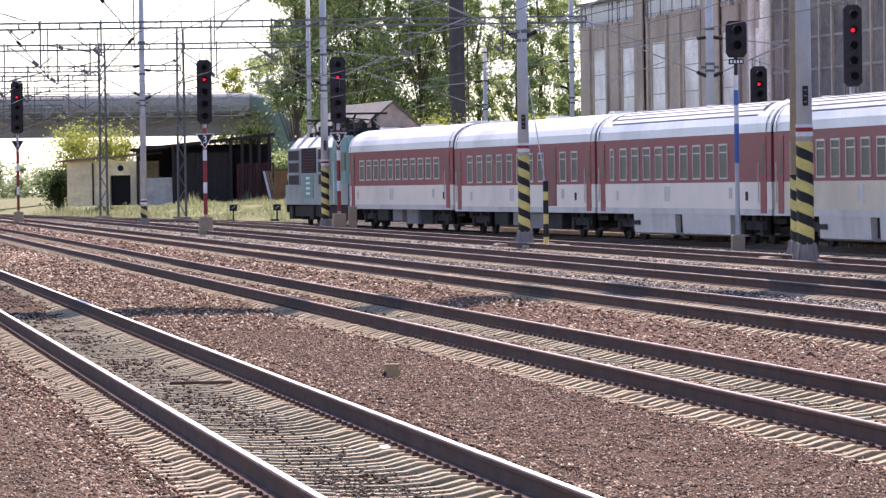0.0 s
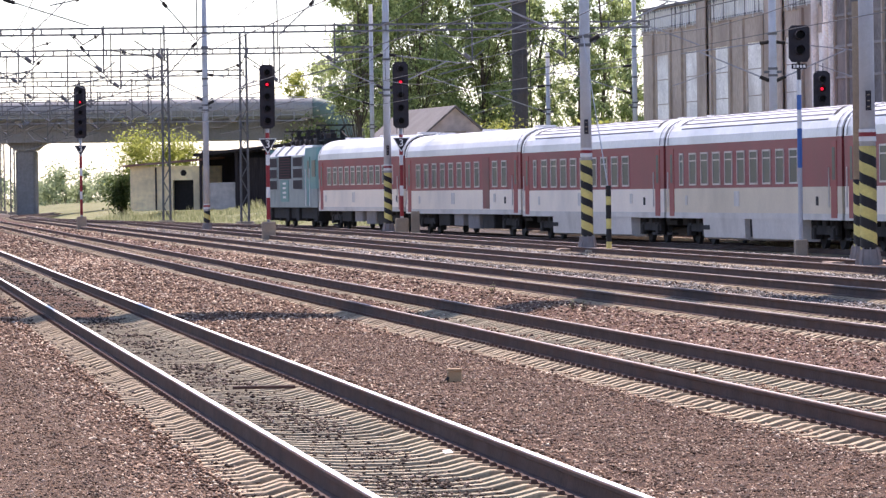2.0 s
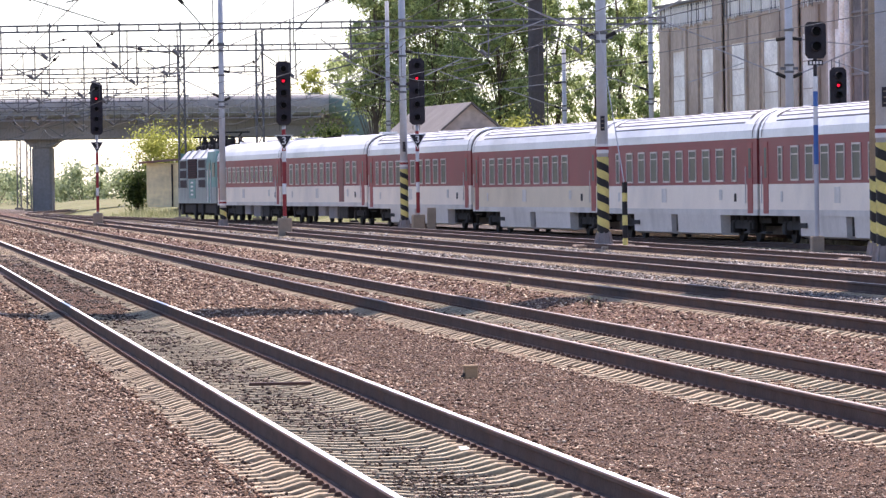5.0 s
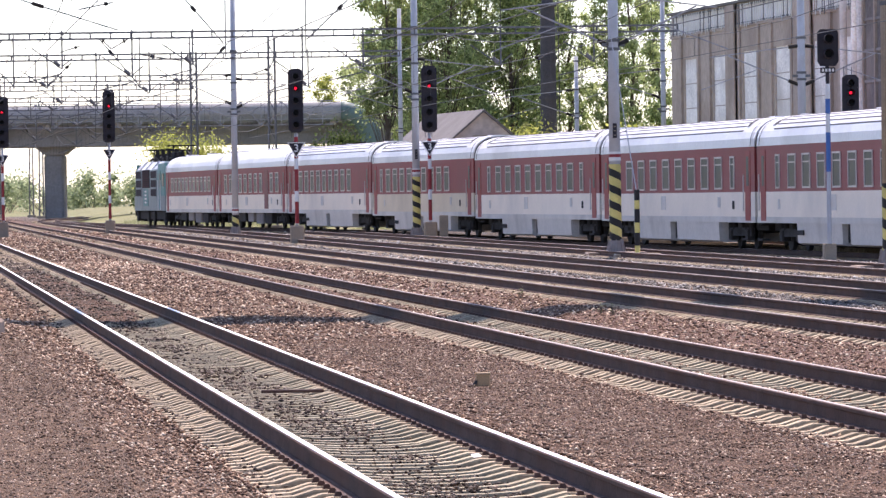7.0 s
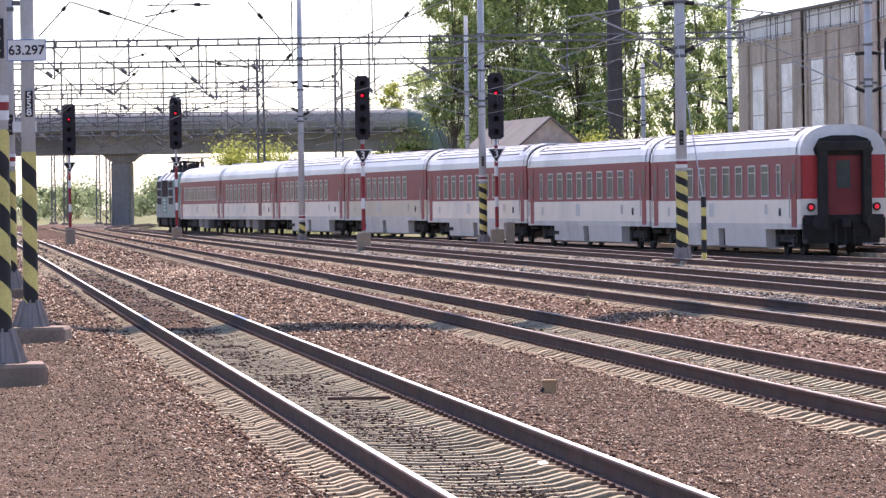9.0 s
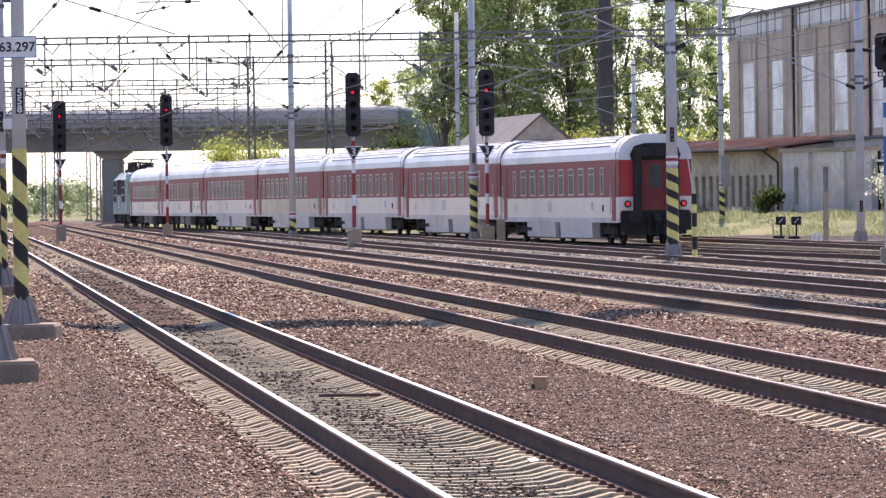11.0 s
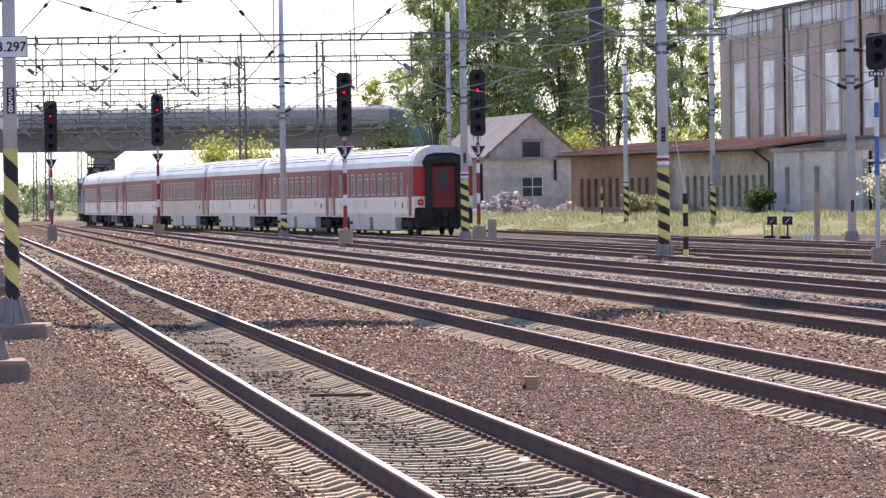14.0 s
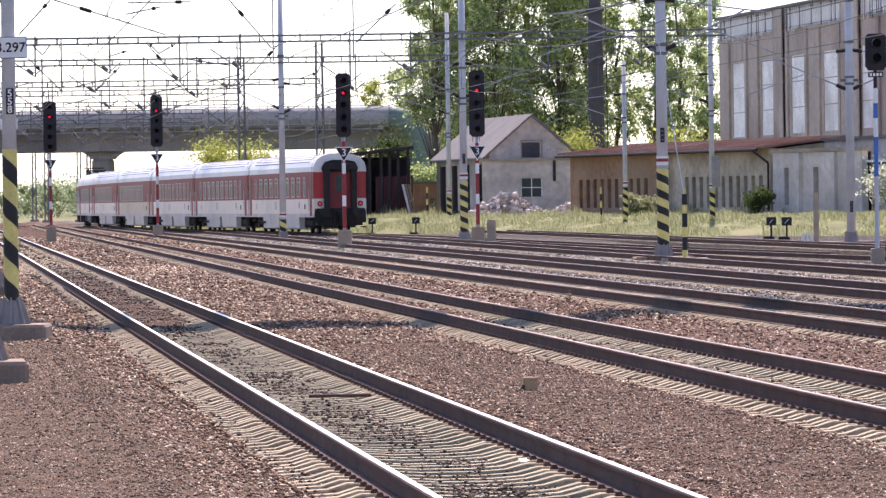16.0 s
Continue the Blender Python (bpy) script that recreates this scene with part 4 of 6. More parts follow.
def masts():
    # near pair beside the first track
    a = mast("grey steel mast with yellow and black spiral and a kilometre board", -5.98, 73.0, 0.205, 11, 0.30, 2.1, (0.76, 1.3), plate=False, ring=False, shift=0.13)
    a.rotation_euler = (0, 0, 0)
    pl = part("number_plate", Geo().box(-0.03, 0.075, -0.115, -0.10, 3.08, 3.44), "sigblack", a)
    for k, ch in enumerate("855"):
        text("figure", ch, 0.14, "white", pl, pose(0.0225, -0.118, 3.10 + 0.112 * k, 90), "white figure")
    b = part("kilometre_board", Geo().box(-0.27, 0.27, -0.135, -0.12, 3.85, 4.15), "white", a, "white kilometre board")
    g = Geo()
    for x0, x1, z0, z1 in ((-0.27, 0.27, 3.85, 3.862), (-0.27, 0.27, 4.138, 4.15), (-0.27, -0.258, 3.85, 4.15), (0.258, 0.27, 3.85, 4.15)):
        g.box(x0, x1, -0.139, -0.135, z0, z1)
    part("board_rim", g, "bluepaint", b)
    text("figure", "63.297", 0.185, "sigblack", b, pose(0, -0.141, 3.94, 90), "black figures 63.297")
    mast("grey steel mast with yellow and black spiral at the track", -4.88, 55.8, 0.205, 11, 0.30, 2.15, (0.92, 1.2))
    cantilever("steel bracket arms for the contact line", -4.88, 55.8, 6.2, 1, 3.0)
    mast("grey steel mast with hazard spiral in the row", -9.32, 109.2, 0.205, 11, 0.3, 2.1, (0.8, 1.2))
    d = thing("distance_board", "small white distance board on the row of masts", "board", pose(-8.98, 109.05, 3.4))
    part("board", Geo().box(-0.28, 0.22, -0.02, 0.0, 0, 0.22), "white", d)
    text("figure", "63", 0.19, "sigblack", d, pose(0.05, -0.026, 0.045, 90), "black figures 63")
    part("bracket", Geo().bar((-0.3, 0.02, 0.11), (0.2, 0.02, 0.11), 0.03), "steel", d)
    # yard masts
    mast("tall grey mast with hazard spiral and guy wire", 6.31, 151.6, 0.34, 12, 0.24, 2.2, (1.7, 1.6))
    mast("massive grey mast with hazard spiral between tracks", 10.62, 111.8, 0.36, 12, 0.24, 2.2, (1.7, 1.6))
    m = mast("grey mast behind another with short hazard spiral", 11.0, 117.5, 0.34, 12, 0.24, 1.5, (1.6, 1.6), plate=False, ring=False, paint="concrete")
    mast("slim grey mast with hazard spiral carrying a portal beam", 0.90, 226.5, 0.34, 13, 0.24, 2.2, (1.4, 1.4))
    mast("dark weathered mast carrying a portal beam", -7.87, 259.4, 0.32, 13, 0.2, 0.6, (1.2, 1.2), plate=False)
    mast("thin grey mast at the grass edge", 0.40, 343.0, 0.32, 14, 0.2, 1.8, (1.2, 1.2), plate=False)
    mast("thin grey mast with hazard spiral before the long shed", 9.95, 288.0, 0.28, 9.3, 0.2, 2.0, (1.4, 1.3), plate=False)
    c = mast("grey mast with a metal switch box", 13.72, 269.0, 0.29, 13, 0.25, 1.7, (1.6, 1.6), plate=False)
    part("switch_box", Geo().box(-0.05, 0.33, -0.5, -0.15, 2.3, 3.9, 0.04), "girder", c, "grey metal switch box")
    mast("grey mast on a wide slab by the sidings", 15.15, 196.2, 0.34, 12, 0.22, 0, (2.6, 1.8))
    # striped anchor post with its guy
    p = thing("anchor_post", "short yellow and black striped post with a guy rod", "post", pose(6.72, 147.0, 0))
    part("slab", Geo().box(-0.65, 0.65, -0.6, 0.6, -0.1, 0.12, 0.04), "concrete", p)
    for k, (z0, z1) in enumerate(((0.1, 0.34), (0.34, 0.7), (0.7, 0.98), (0.98, 1.36), (1.36, 1.6), (1.6, 1.9))):
        part("hazard_band", Geo().cyl((0, 0, z0), (0, 0, z1), 0.075, n=12), "black" if k % 2 else "yellow", p)
    part("guy_rod", Geo().cyl((0, 0, 1.8), (-0.55, 2.6, 6.2), 0.016, n=6), "mastgrey", p)
    for x, y, h in ((9.0 - 0.35, 289, 1.9), (-1.0, 335, 1.9), (12.0, 262, 2.0)):
        q = thing("marker_post", "small striped marker post in the grass", "post", pose(x, y, land(x, y)), group="marker posts")
        for k in range(5):
            part("hazard_band", Geo().cyl((0, 0, h * k / 5), (0, 0, h * (k + 1) / 5), 0.06, n=10), "black" if k % 2 else "yellow", q)
    for x, y, h in ((-7.0, 303, 11.0), (-12.5, 330, 11.0), (-41.0, 460, 13.0), (-37.5, 560, 12.0), (-45.0, 600, 12.0), (-49.5, 640, 12.0), (-42.0, 610, 12.0), (-52.0, 590, 12.0)):
        lattice_mast("steel lattice catenary mast", x, y, h)
    # portal beams
    beam("long steel portal beam over the yard", 226.5, 8.86, -26, 12.2, hang=((-17.4, 1.5), (-14.2, 1.4), (-11.2, 1.8), (-8.6, 1.3), (-3.9, 2.0), (-1.3, 1.5), (4.6, 1.5), (8.6, 1.4)),
         struts=((-9.1, 10.6, -7.3, 8.5), (-7.2, 10.6, -7.2, 7.9), (-3.75, 10.6, -3.75, 7.9), (-3.7, 8.6, -1.9, 10.3), (-18.1, 9.2, -16.7, 10.7), (-16.3, 9.0, -16.3, 6.6),
                 (-10.9, 8.8, -10.9, 6.6), (-8.75, 8.8, -8.75, 6.4), (-16.7, 10.7, -11.8, 9.1), (-13.4, 10.5, -10.7, 10.5), (-13.5, 10.0, -12.0, 10.3),
                 (-17.5, 8.7, -17.1, 8.3), (-17.1, 8.3, -16.8, 8.7), (-12.6, 8.8, -12.1, 8.3), (-12.1, 8.3, -11.4, 8.7)))
    beam("steel portal beam over the left tracks", 259.4, 8.83, -30, 0.3, hang=((-22.0, 1.6), (-19.6, 2.4), (-17.0, 1.5), (-14.6, 2.4), (-12.0, 1.8), (-10.4, 1.4), (-4.2, 1.6)),
         struts=((-14.5, 9.8, -12.4, 7.3), (-10.0, 7.4, -8.0, 9.6), (-20.3, 9.1, -18.7, 7.5), (-17.6, 8.8, -17.6, 7.5), (-17.0, 7.5, -15.8, 8.6),
                 (-16.4, 9.1, -15.4, 9.4), (-7.0, 7.9, -6.1, 8.2), (-12.5, 8.95, -10.3, 8.6)))
    for y, x0, x1 in ((304, -34, -7.0), (328, -36, -12.5), (365, -40, -14.0), (398, -44, -18.0), (440, -48, -20.0)):
        beam("distant steel portal beam", y, 8.8, x0, x1, 0.3, hang=tuple((x0 + 5.0 + 3.3 * k, 1.4 + 0.5 * (k % 3)) for k in range(6)))
    for x, y, z, s, r in ((6.31, 151.6, 6.0, -1, 3.2), (6.31, 151.6, 6.0, 1, 3.0), (10.62, 111.8, 6.0, 1, 3.0), (15.15, 196.2, 5.7, -1, 3.4), (15.15, 196.2, 5.7, 1, 3.4),
                          (13.72, 269.0, 6.6, -1, 4.2), (9.95, 288.0, 6.0, -1, 4.0), (0.9, 226.5, 6.2, -1, 3.0), (0.9, 226.5, 6.2, 1, 3.2), (-7.87, 259.4, 6.2, 1, 3.0), (-7.87, 259.4, 6.4, -1, 3.0), (0.4, 343, 7.5, -1, 4.5)):
        cantilever("steel bracket arms for the contact line", x, y, z, s, r)
    # overhead lines along the tracks
    for c in CENTRES[:5]:
        t = thing("overhead_line", "thin dark overhead contact line", "overhead line")
        y1 = 600 if c < 12 else 415 if c < 16 else 310
        n = 0
        y = 40.0
        cat, drop = [(*along(c, 40.0), 6.75)], Geo()
        while y < y1:
            for k in range(8):
                a, b = k / 8, (k + 1) / 8
                sag = lambda q: 6.75 - 1.0 * 4 * q * (1 - q)
                (xa, ya), (xb, yb) = along(c, y + 60 * a), along(c, y + 60 * b)
                cat.append((xb, yb, sag(b)))
                drop.cyl((xb, yb, 5.35), (xb, yb, sag(b)), 0.006, n=4, cap=False)
            y += 60
        part("messenger_wire", sweep(cat, [(-0.011, 0), (0, -0.011), (0.011, 0), (0, 0.011)]), "wire", t)
        tagged(part("dropper", drop, "wire", t), kind="stuff")
        (xa, ya), (xb, yb) = along(c, 40), along(c, y1)
        part("contact_wire", Geo().cyl((xa, ya, 5.35), (xb, yb, 5.35), 0.011, n=6), "wire", t)


def signals():
    signal("black signal showing red on a banded pole with triangle board", -3.86, 206.6, 6.85)
    signal("black signal showing red beside a grey relay box", 1.44, 219.2, 7.2, 2.75, 0.64)
    signal("tall black signal showing red on a striped pole", -15.45, 285.9, 7.75, 2.8, 0.66)
    signal("black signal showing red at the outer track", -21.1, 284.2, 7.45, 2.75, 0.7)
    x, y = 1.98, 218.0
    single("relay_box", Geo().box(-0.18, 0.18, -0.2, 0.2, -0.05, 1.0, 0.03), "concrete", "grey concrete relay box", "relay box", m=pose(x, y, 0))
    # back of a shunting signal on a blue and white post
    t = thing("shunting_signal", "unlit black signal head on a blue and white post", "railway signal", pose(11.58, 141.0, 0, 0, 0, 3))
    part("base_block", Geo().box(-0.17, 0.17, -0.2, 0.2, -0.08, 0.38, 0.03), "concrete", t)
    part("pole", Geo().cyl((0, 0, 0.3), (0, 0, 2.9), 0.06, n=12), "mastgrey", t)
    for k, (z0, z1, m) in enumerate(((2.9, 3.35, "bluepaint"), (3.35, 3.85, "white"), (3.85, 4.25, "bluepaint"), (2.3, 2.9, "bluepaint"), (4.25, 4.65, "white"))):
        part("pole_band", Geo().cyl((0, 0, z0), (0, 0, z1), 0.064, n=12, cap=False), m, t)
    g = Geo().prism([(-0.28, 5.24), (-0.2, 5.12), (0.2, 5.12), (0.28, 5.24), (0.28, 6.02), (0.2, 6.1), (-0.2, 6.1), (-0.28, 6.02)], -0.2, -0.1)
    g.box(-0.2, 0.2, -0.1, 0.15, 5.17, 6.02, 0.03)
    hd = part("head", g, "sigblack", t)
    lamp_row(hd, 0, -0.2, (5.84, 5.44), -1)
    part("shaft_top", Geo().cyl((0, 0, 4.65), (0, 0, 5.2), 0.05, n=8), "sigblack", t)
    bl = part("name_board", Geo().box(-0.2, 0.2, -0.1, -0.08, 4.94, 5.08), "sigblack", t)
    for k in range(4):
        part("marking_bar", Geo().box(-0.16 + 0.09 * k, -0.1 + 0.09 * k, -0.106, -0.1, 4.97, 5.05), "white", bl)
    # two more far and near on the same side
    signal("dark signal head before the factory", 16.4, 190.0, 5.95, 1.65, 0.6, 1, False, red=False, lamps=4)
    signal("tall dark signal showing red before the factory", 16.15, 155.0, 6.95, 2.4, 0.55, 1, False, red=False)


# ---- buildings ----
def wall_frame(p0, p1):
    """A matrix whose x runs along a wall, y into it, z up."""
    d = (Vector(p1) - Vector(p0)).normalized()
    return Matrix(((d.x, -d.y, 0, p0[0]), (d.y, d.x, 0, p0[1]), (0, 0, 1, 0), (0, 0, 0, 1)))


def pierced(g, x0, x1, z0, z1, y0, y1, holes):
    """A wall with openings, given as (x0, x1, z0, z1), in one connected mesh with real reveals."""
    xs = sorted({x0, x1, *[h[0] for h in holes], *[h[1] for h in holes]})
    zs = sorted({z0, z1, *[min(max(q, z0), z1) for h in holes for q in h[2:]]})
    verts, faces, seen = [], [], {}

    def vert(x, y, z):
        if (x, y, z) not in seen:
            seen[x, y, z] = len(verts)
            verts.append((x, y, z))
        return seen[x, y, z]

    def solid(i, k):
        if not (0 <= i < len(xs) - 1 and 0 <= k < len(zs) - 1):
            return False
        cx, cz = (xs[i] + xs[i + 1]) / 2, (zs[k] + zs[k + 1]) / 2
        return not any(a < cx < b and c < cz < d for a, b, c, d in holes)

    for i in range(len(xs) - 1):
        for k in range(len(zs) - 1):
            if not solid(i, k):
                continue
            a, b, c, d = xs[i], xs[i + 1], zs[k], zs[k + 1]
            faces.append([vert(a, y0, c), vert(b, y0, c), vert(b, y0, d), vert(a, y0, d)])
            faces.append([vert(a, y1, d), vert(b, y1, d), vert(b, y1, c), vert(a, y1, c)])
            if not solid(i - 1, k):
                faces.append([vert(a, y1, c), vert(a, y0, c), vert(a, y0, d), vert(a, y1, d)])
            if not solid(i + 1, k):
                faces.append([vert(b, y0, c), vert(b, y1, c), vert(b, y1, d), vert(b, y0, d)])
            if not solid(i, k - 1):
                faces.append([vert(a, y1, c), vert(b, y1, c), vert(b, y0, c), vert(a, y0, c)])
            if not solid(i, k + 1):
                faces.append([vert(a, y0, d), vert(b, y0, d), vert(b, y1, d), vert(a, y1, d)])
    return g.add(verts, faces)


def factory():
    """Large derelict works building; its long side follows the yard."""
    p0, p1 = (20.0, 380.0), (39.0, 240.0)
    ln = (Vector(p1) - Vector(p0)).length
    t = thing("factory_building", "large derelict brown factory with tall pale panels", "factory", wall_frame(p0, p1))
    holes = [(5.0, 9.7, 6.0, 11.2), (15.5, 20.0, 6.0, 11.2), (25.8, 30.4, 6.0, 11.2), (36.3, 41.0, 6.0, 11.2), (48.0, 52.5, 6.0, 11.2), (57.0, 60.5, 6.0, 11.2)]
    wall = part("wall", pierced(Geo(), 0, ln, -1, 13.0, 0, 0.6, holes), "factory", t, "stained brown rendered wall")
    part("end_wall", Geo().box(0, 0.6, 0.6, 30, -1, 13.0), "factory", t)
    part("rear_wall", Geo().box(0, ln, 30, 30.5, -1, 14.48), "factory", t)
    for k, (a, b, c, d) in enumerate(holes):
        w = part("window", Geo().box(a, b, 0.07, 0.2, c, d), "panel", t, "pale glass block panel")
        for i in range(1, 3):
            part("joint", Geo().box(a + 0.02, b - 0.02, 0.055, 0.07, c + (d - c) * i / 3 - 0.03, c + (d - c) * i / 3 + 0.03), "factory", w)
        part("pier", Geo().box(b + 0.5, b + 1.1, -0.16, 0, -1, 12.9), "factory", t)
        part("pier", Geo().box(a - 1.2, a - 0.6, -0.16, 0, -1, 12.9), "factory", t)
        if k % 2:
            part("drain_pipe", Geo().cyl((b + 2.6, -0.15, 0), (b + 2.6, -0.15, 12), 0.07, n=8), "redwood", t)
    # upper storey with close bars before its glazing; their white paints sky light coming through
    uh = [(0.4, 20.4, 13.05, 14.4)] + [(24.5 + 24.3 * k, 42.2 + 24.3 * k, 13.05, 14.4) for k in range(4)]
    part("upper_wall", pierced(Geo(), 0, ln, 13.0, 14.5, 0.0, 0.6, uh), "factory", t)
    part("ledge", Geo().box(-0.1, ln, -0.1, -0.003, 12.86, 13.0), "factory", t, "concrete ledge")
    for k, (a, b, c, d) in enumerate(uh):
        o = part("barred_opening", Geo().box(a, b, 0.12, 0.2, c, d), "panel", t, "clerestory glazing painted pale for sky light behind bars")
        n = int((b - a) / 0.62)
        for i in range(n + 1):
            xx = a + (b - a) * i / n
            lo = c - random.choice((0.0, 0.0, 0.12, 0.25))
            part("bar", Geo().box(xx - 0.06, xx + 0.06, -0.16, -0.12, lo, d), "white" if random.random() < 0.72 else "steel", o)
        part("top_bar", Geo().box(a, b, -0.12, -0.08, d - 0.12, d), "steel", o)
        part("foot_bar", Geo().box(a, b, -0.12, -0.08, c + 0.05, c + 0.12), "steel", o)
    for a, b in ((20.9, 23.9), (42.9, 48.0)):
        part("pier", Geo().box(a, b, -0.26, -0.17, -1, 14.45), "factory", t)
    part("roof", Geo().box(-0.4, ln, -0.25, 31, 14.5, 14.68), "eternit", t)
    # darker glazed hall on the near part
    h = part("glazed_hall", Geo().box(74, 122, -2.6, -0.8, -1, 15.5), "hall", t, "dark glazed hall front")
    for k in range(17):
        part("mullion", Geo().box(74 + 3 * k - 0.15, 74 + 3 * k + 0.15, -2.75, -2.6, -1, 15.5), "factory", h)
    for k in range(9):
        part("transom", Geo().box(74, 122, -2.70, -2.6, 0.8 + 1.8 * k, 0.95 + 1.8 * k), "girder", h)
    for k in (62.0, 65.0, 66.6):
        part("standpipe", Geo().cyl((k, -1.2, 0), (k, -1.2, 14), 0.22, n=10), "panel", t)


def long_shed():
    p0, p1 = (8.0, 331.0), (18.6, 300.0)
    z0 = 0.2
    ln = (Vector(p1) - Vector(p0)).length
    t = thing("long_shed", "long low ochre shed with slatted openings and a rusty roof", "shed", wall_frame(p0, p1))
    holes = [(1.6 + 1.25 * k, 2.2 + 1.25 * k, 1.25, 3.0) for k in range(10)] + [(19.6 + 1.15 * k, 20.15 + 1.15 * k, 1.2, 3.0) for k in range(11)]
    part("wall", pierced(Geo(), 0, 15.6, z0, 4.55, 0, 0.4, [h for h in holes if h[1] < 15]), "ochre", t, "flaking ochre plaster wall")
    part("wall", pierced(Geo(), 15.6, ln, z0, 4.55, 0, 0.4, [h for h in holes if h[0] > 16]), "plaster", t, "weathered beige plaster wall")
    part("rear_wall", Geo().box(0, ln, 9, 9.4, z0, 4.55), "ochre", t)
    for x in (0.002, ln - 0.3):
        o = [(0.41, z0), (0.41, 4.5), (4.7, 5.0), (8.99, 4.5), (8.99, z0)]
        part("gable_wall", Geo().loft([[(x, a, b) for a, b in o], [(x + 0.28, a, b) for a, b in o]], caps=True), "plaster", t)
    # near-black sheet stands in for the shade inside the shed
    part("interior", Geo().box(0.5, ln - 0.1, 0.55, 0.65, z0, 4.5), "dark", t)
    g = Geo()
    g.add([(-0.5, -0.7, 4.5), (ln + 0.2, -0.7, 4.5), (ln + 0.2, 4.7, 5.1), (-0.5, 4.7, 5.1), (-0.5, -0.7, 4.62), (ln + 0.2, -0.7, 4.62), (ln + 0.2, 4.7, 5.22), (-0.5, 4.7, 5.22)],
          [(3, 2, 1, 0), (4, 5, 6, 7), (0, 1, 5, 4), (1, 2, 6, 5), (2, 3, 7, 6), (3, 0, 4, 7)])
    g.add([(-0.5, 4.7, 5.1), (ln + 0.2, 4.7, 5.1), (ln + 0.2, 10, 4.5), (-0.5, 10, 4.5), (-0.5, 4.7, 5.22), (ln + 0.2, 4.7, 5.22), (ln + 0.2, 10, 4.62), (-0.5, 10, 4.62)],
          [(3, 2, 1, 0), (4, 5, 6, 7), (0, 1, 5, 4), (1, 2, 6, 5), (2, 3, 7, 6), (3, 0, 4, 7)])
    r = part("roof", g, "rooftile", t, "rusty brown corrugated roof")
    for k in range(46):
        x = -0.4 + k * (ln + 0.4) / 45
        part("roof_rib", Geo().bar((x, -0.72, 4.64), (x, 4.7, 5.24), 0.1, 0.06), "rooftile", r)
    part("gutter", Geo().cyl((-0.5, -0.8, 4.46), (ln, -0.8, 4.46), 0.09, n=8), "darkwood", t)
    d = Geo().cyl((ln - 0.6, -0.8, 4.4), (ln + 0.2, -0.2, 3.7), 0.07, n=8)
    d.cyl((ln + 0.2, -0.2, 3.7), (ln + 0.2, -0.2, 0.5), 0.07, n=8)
    part("drain_pipe", d, "darkwood", t)
    # pale annexe beside it
    a = thing("grey_annexe", "pale grey annexe with narrow windows", "building", wall_frame((18.7, 299.0), (23.0, 290.0)))
    la = 10.0
    part("wall", pierced(Geo(), 0, la, 0.2, 4.25, 0, 0.4, [(1.3, 1.8, 1.3, 3.4), (4.6, 5.2, 1.2, 3.4), (8.3, 8.7, 1.2, 3.4)]), "paleplaster", a)
    part("parapet", Geo().box(-0.15, la + 0.2, -0.15, 0.5, 4.25, 4.45), "concrete", a)
    # near-black sheet as painted shade behind the windows
    part("interior", Geo().box(0.1, la, 0.5, 0.6, 0.2, 4.2), "dark", a)
    part("pilaster", Geo().box(2.5, 3.4, -0.25, 0, 0.2, 4.2), "paleplaster", a)
    part("pilaster", Geo().box(6.2, 7.3, -0.2, 0, 0.2, 4.2), "paleplaster", a)
    w = thing("grey_hall", "long grey hall with a white edged canopy", "building", wall_frame((23.4, 292.0), (36.0, 262.0)))
    part("wall", Geo().box(0, 32, 0, 0.4, 0, 3.6), "greyplaster", w)
    part("canopy", Geo().box(-0.3, 32, -0.9, 0.5, 3.6, 3.72), "white", w, "white canopy edge")
    # dark strip that paints the shade under the canopy
    part("canopy_shadow_board", Geo().box(-0.3, 32, -0.8, 0.5, 3.45, 3.6), "darkwood", w)
    g = Geo()
    g.add([(-9, 2.0, 0.3), (32, 2.0, 0.3), (32, 2.4, 0.3), (-9, 2.4, 0.3), (-9, 2.0, 4.9), (32, 2.0, 5.4), (32, 2.4, 5.4), (-9, 2.4, 4.9)],
          [(3, 2, 1, 0), (4, 5, 6, 7), (0, 1, 5, 4), (1, 2, 6, 5), (2, 3, 7, 6), (3, 0, 4, 7)])
    part("upper_wall", g, "greyplaster", w)
    part("upper_roof", Geo().add([(-9, 1.7, 4.9), (32, 1.7, 5.4), (32, 14, 5.8), (-9, 14, 5.3), (-9, 1.7, 5.05), (32, 1.7, 5.55), (32, 14, 5.95), (-9, 14, 5.45)],
         [(3, 2, 1, 0), (4, 5, 6, 7), (0, 1, 5, 4), (1, 2, 6, 5), (2, 3, 7, 6), (3, 0, 4, 7)]), "eternit", w)


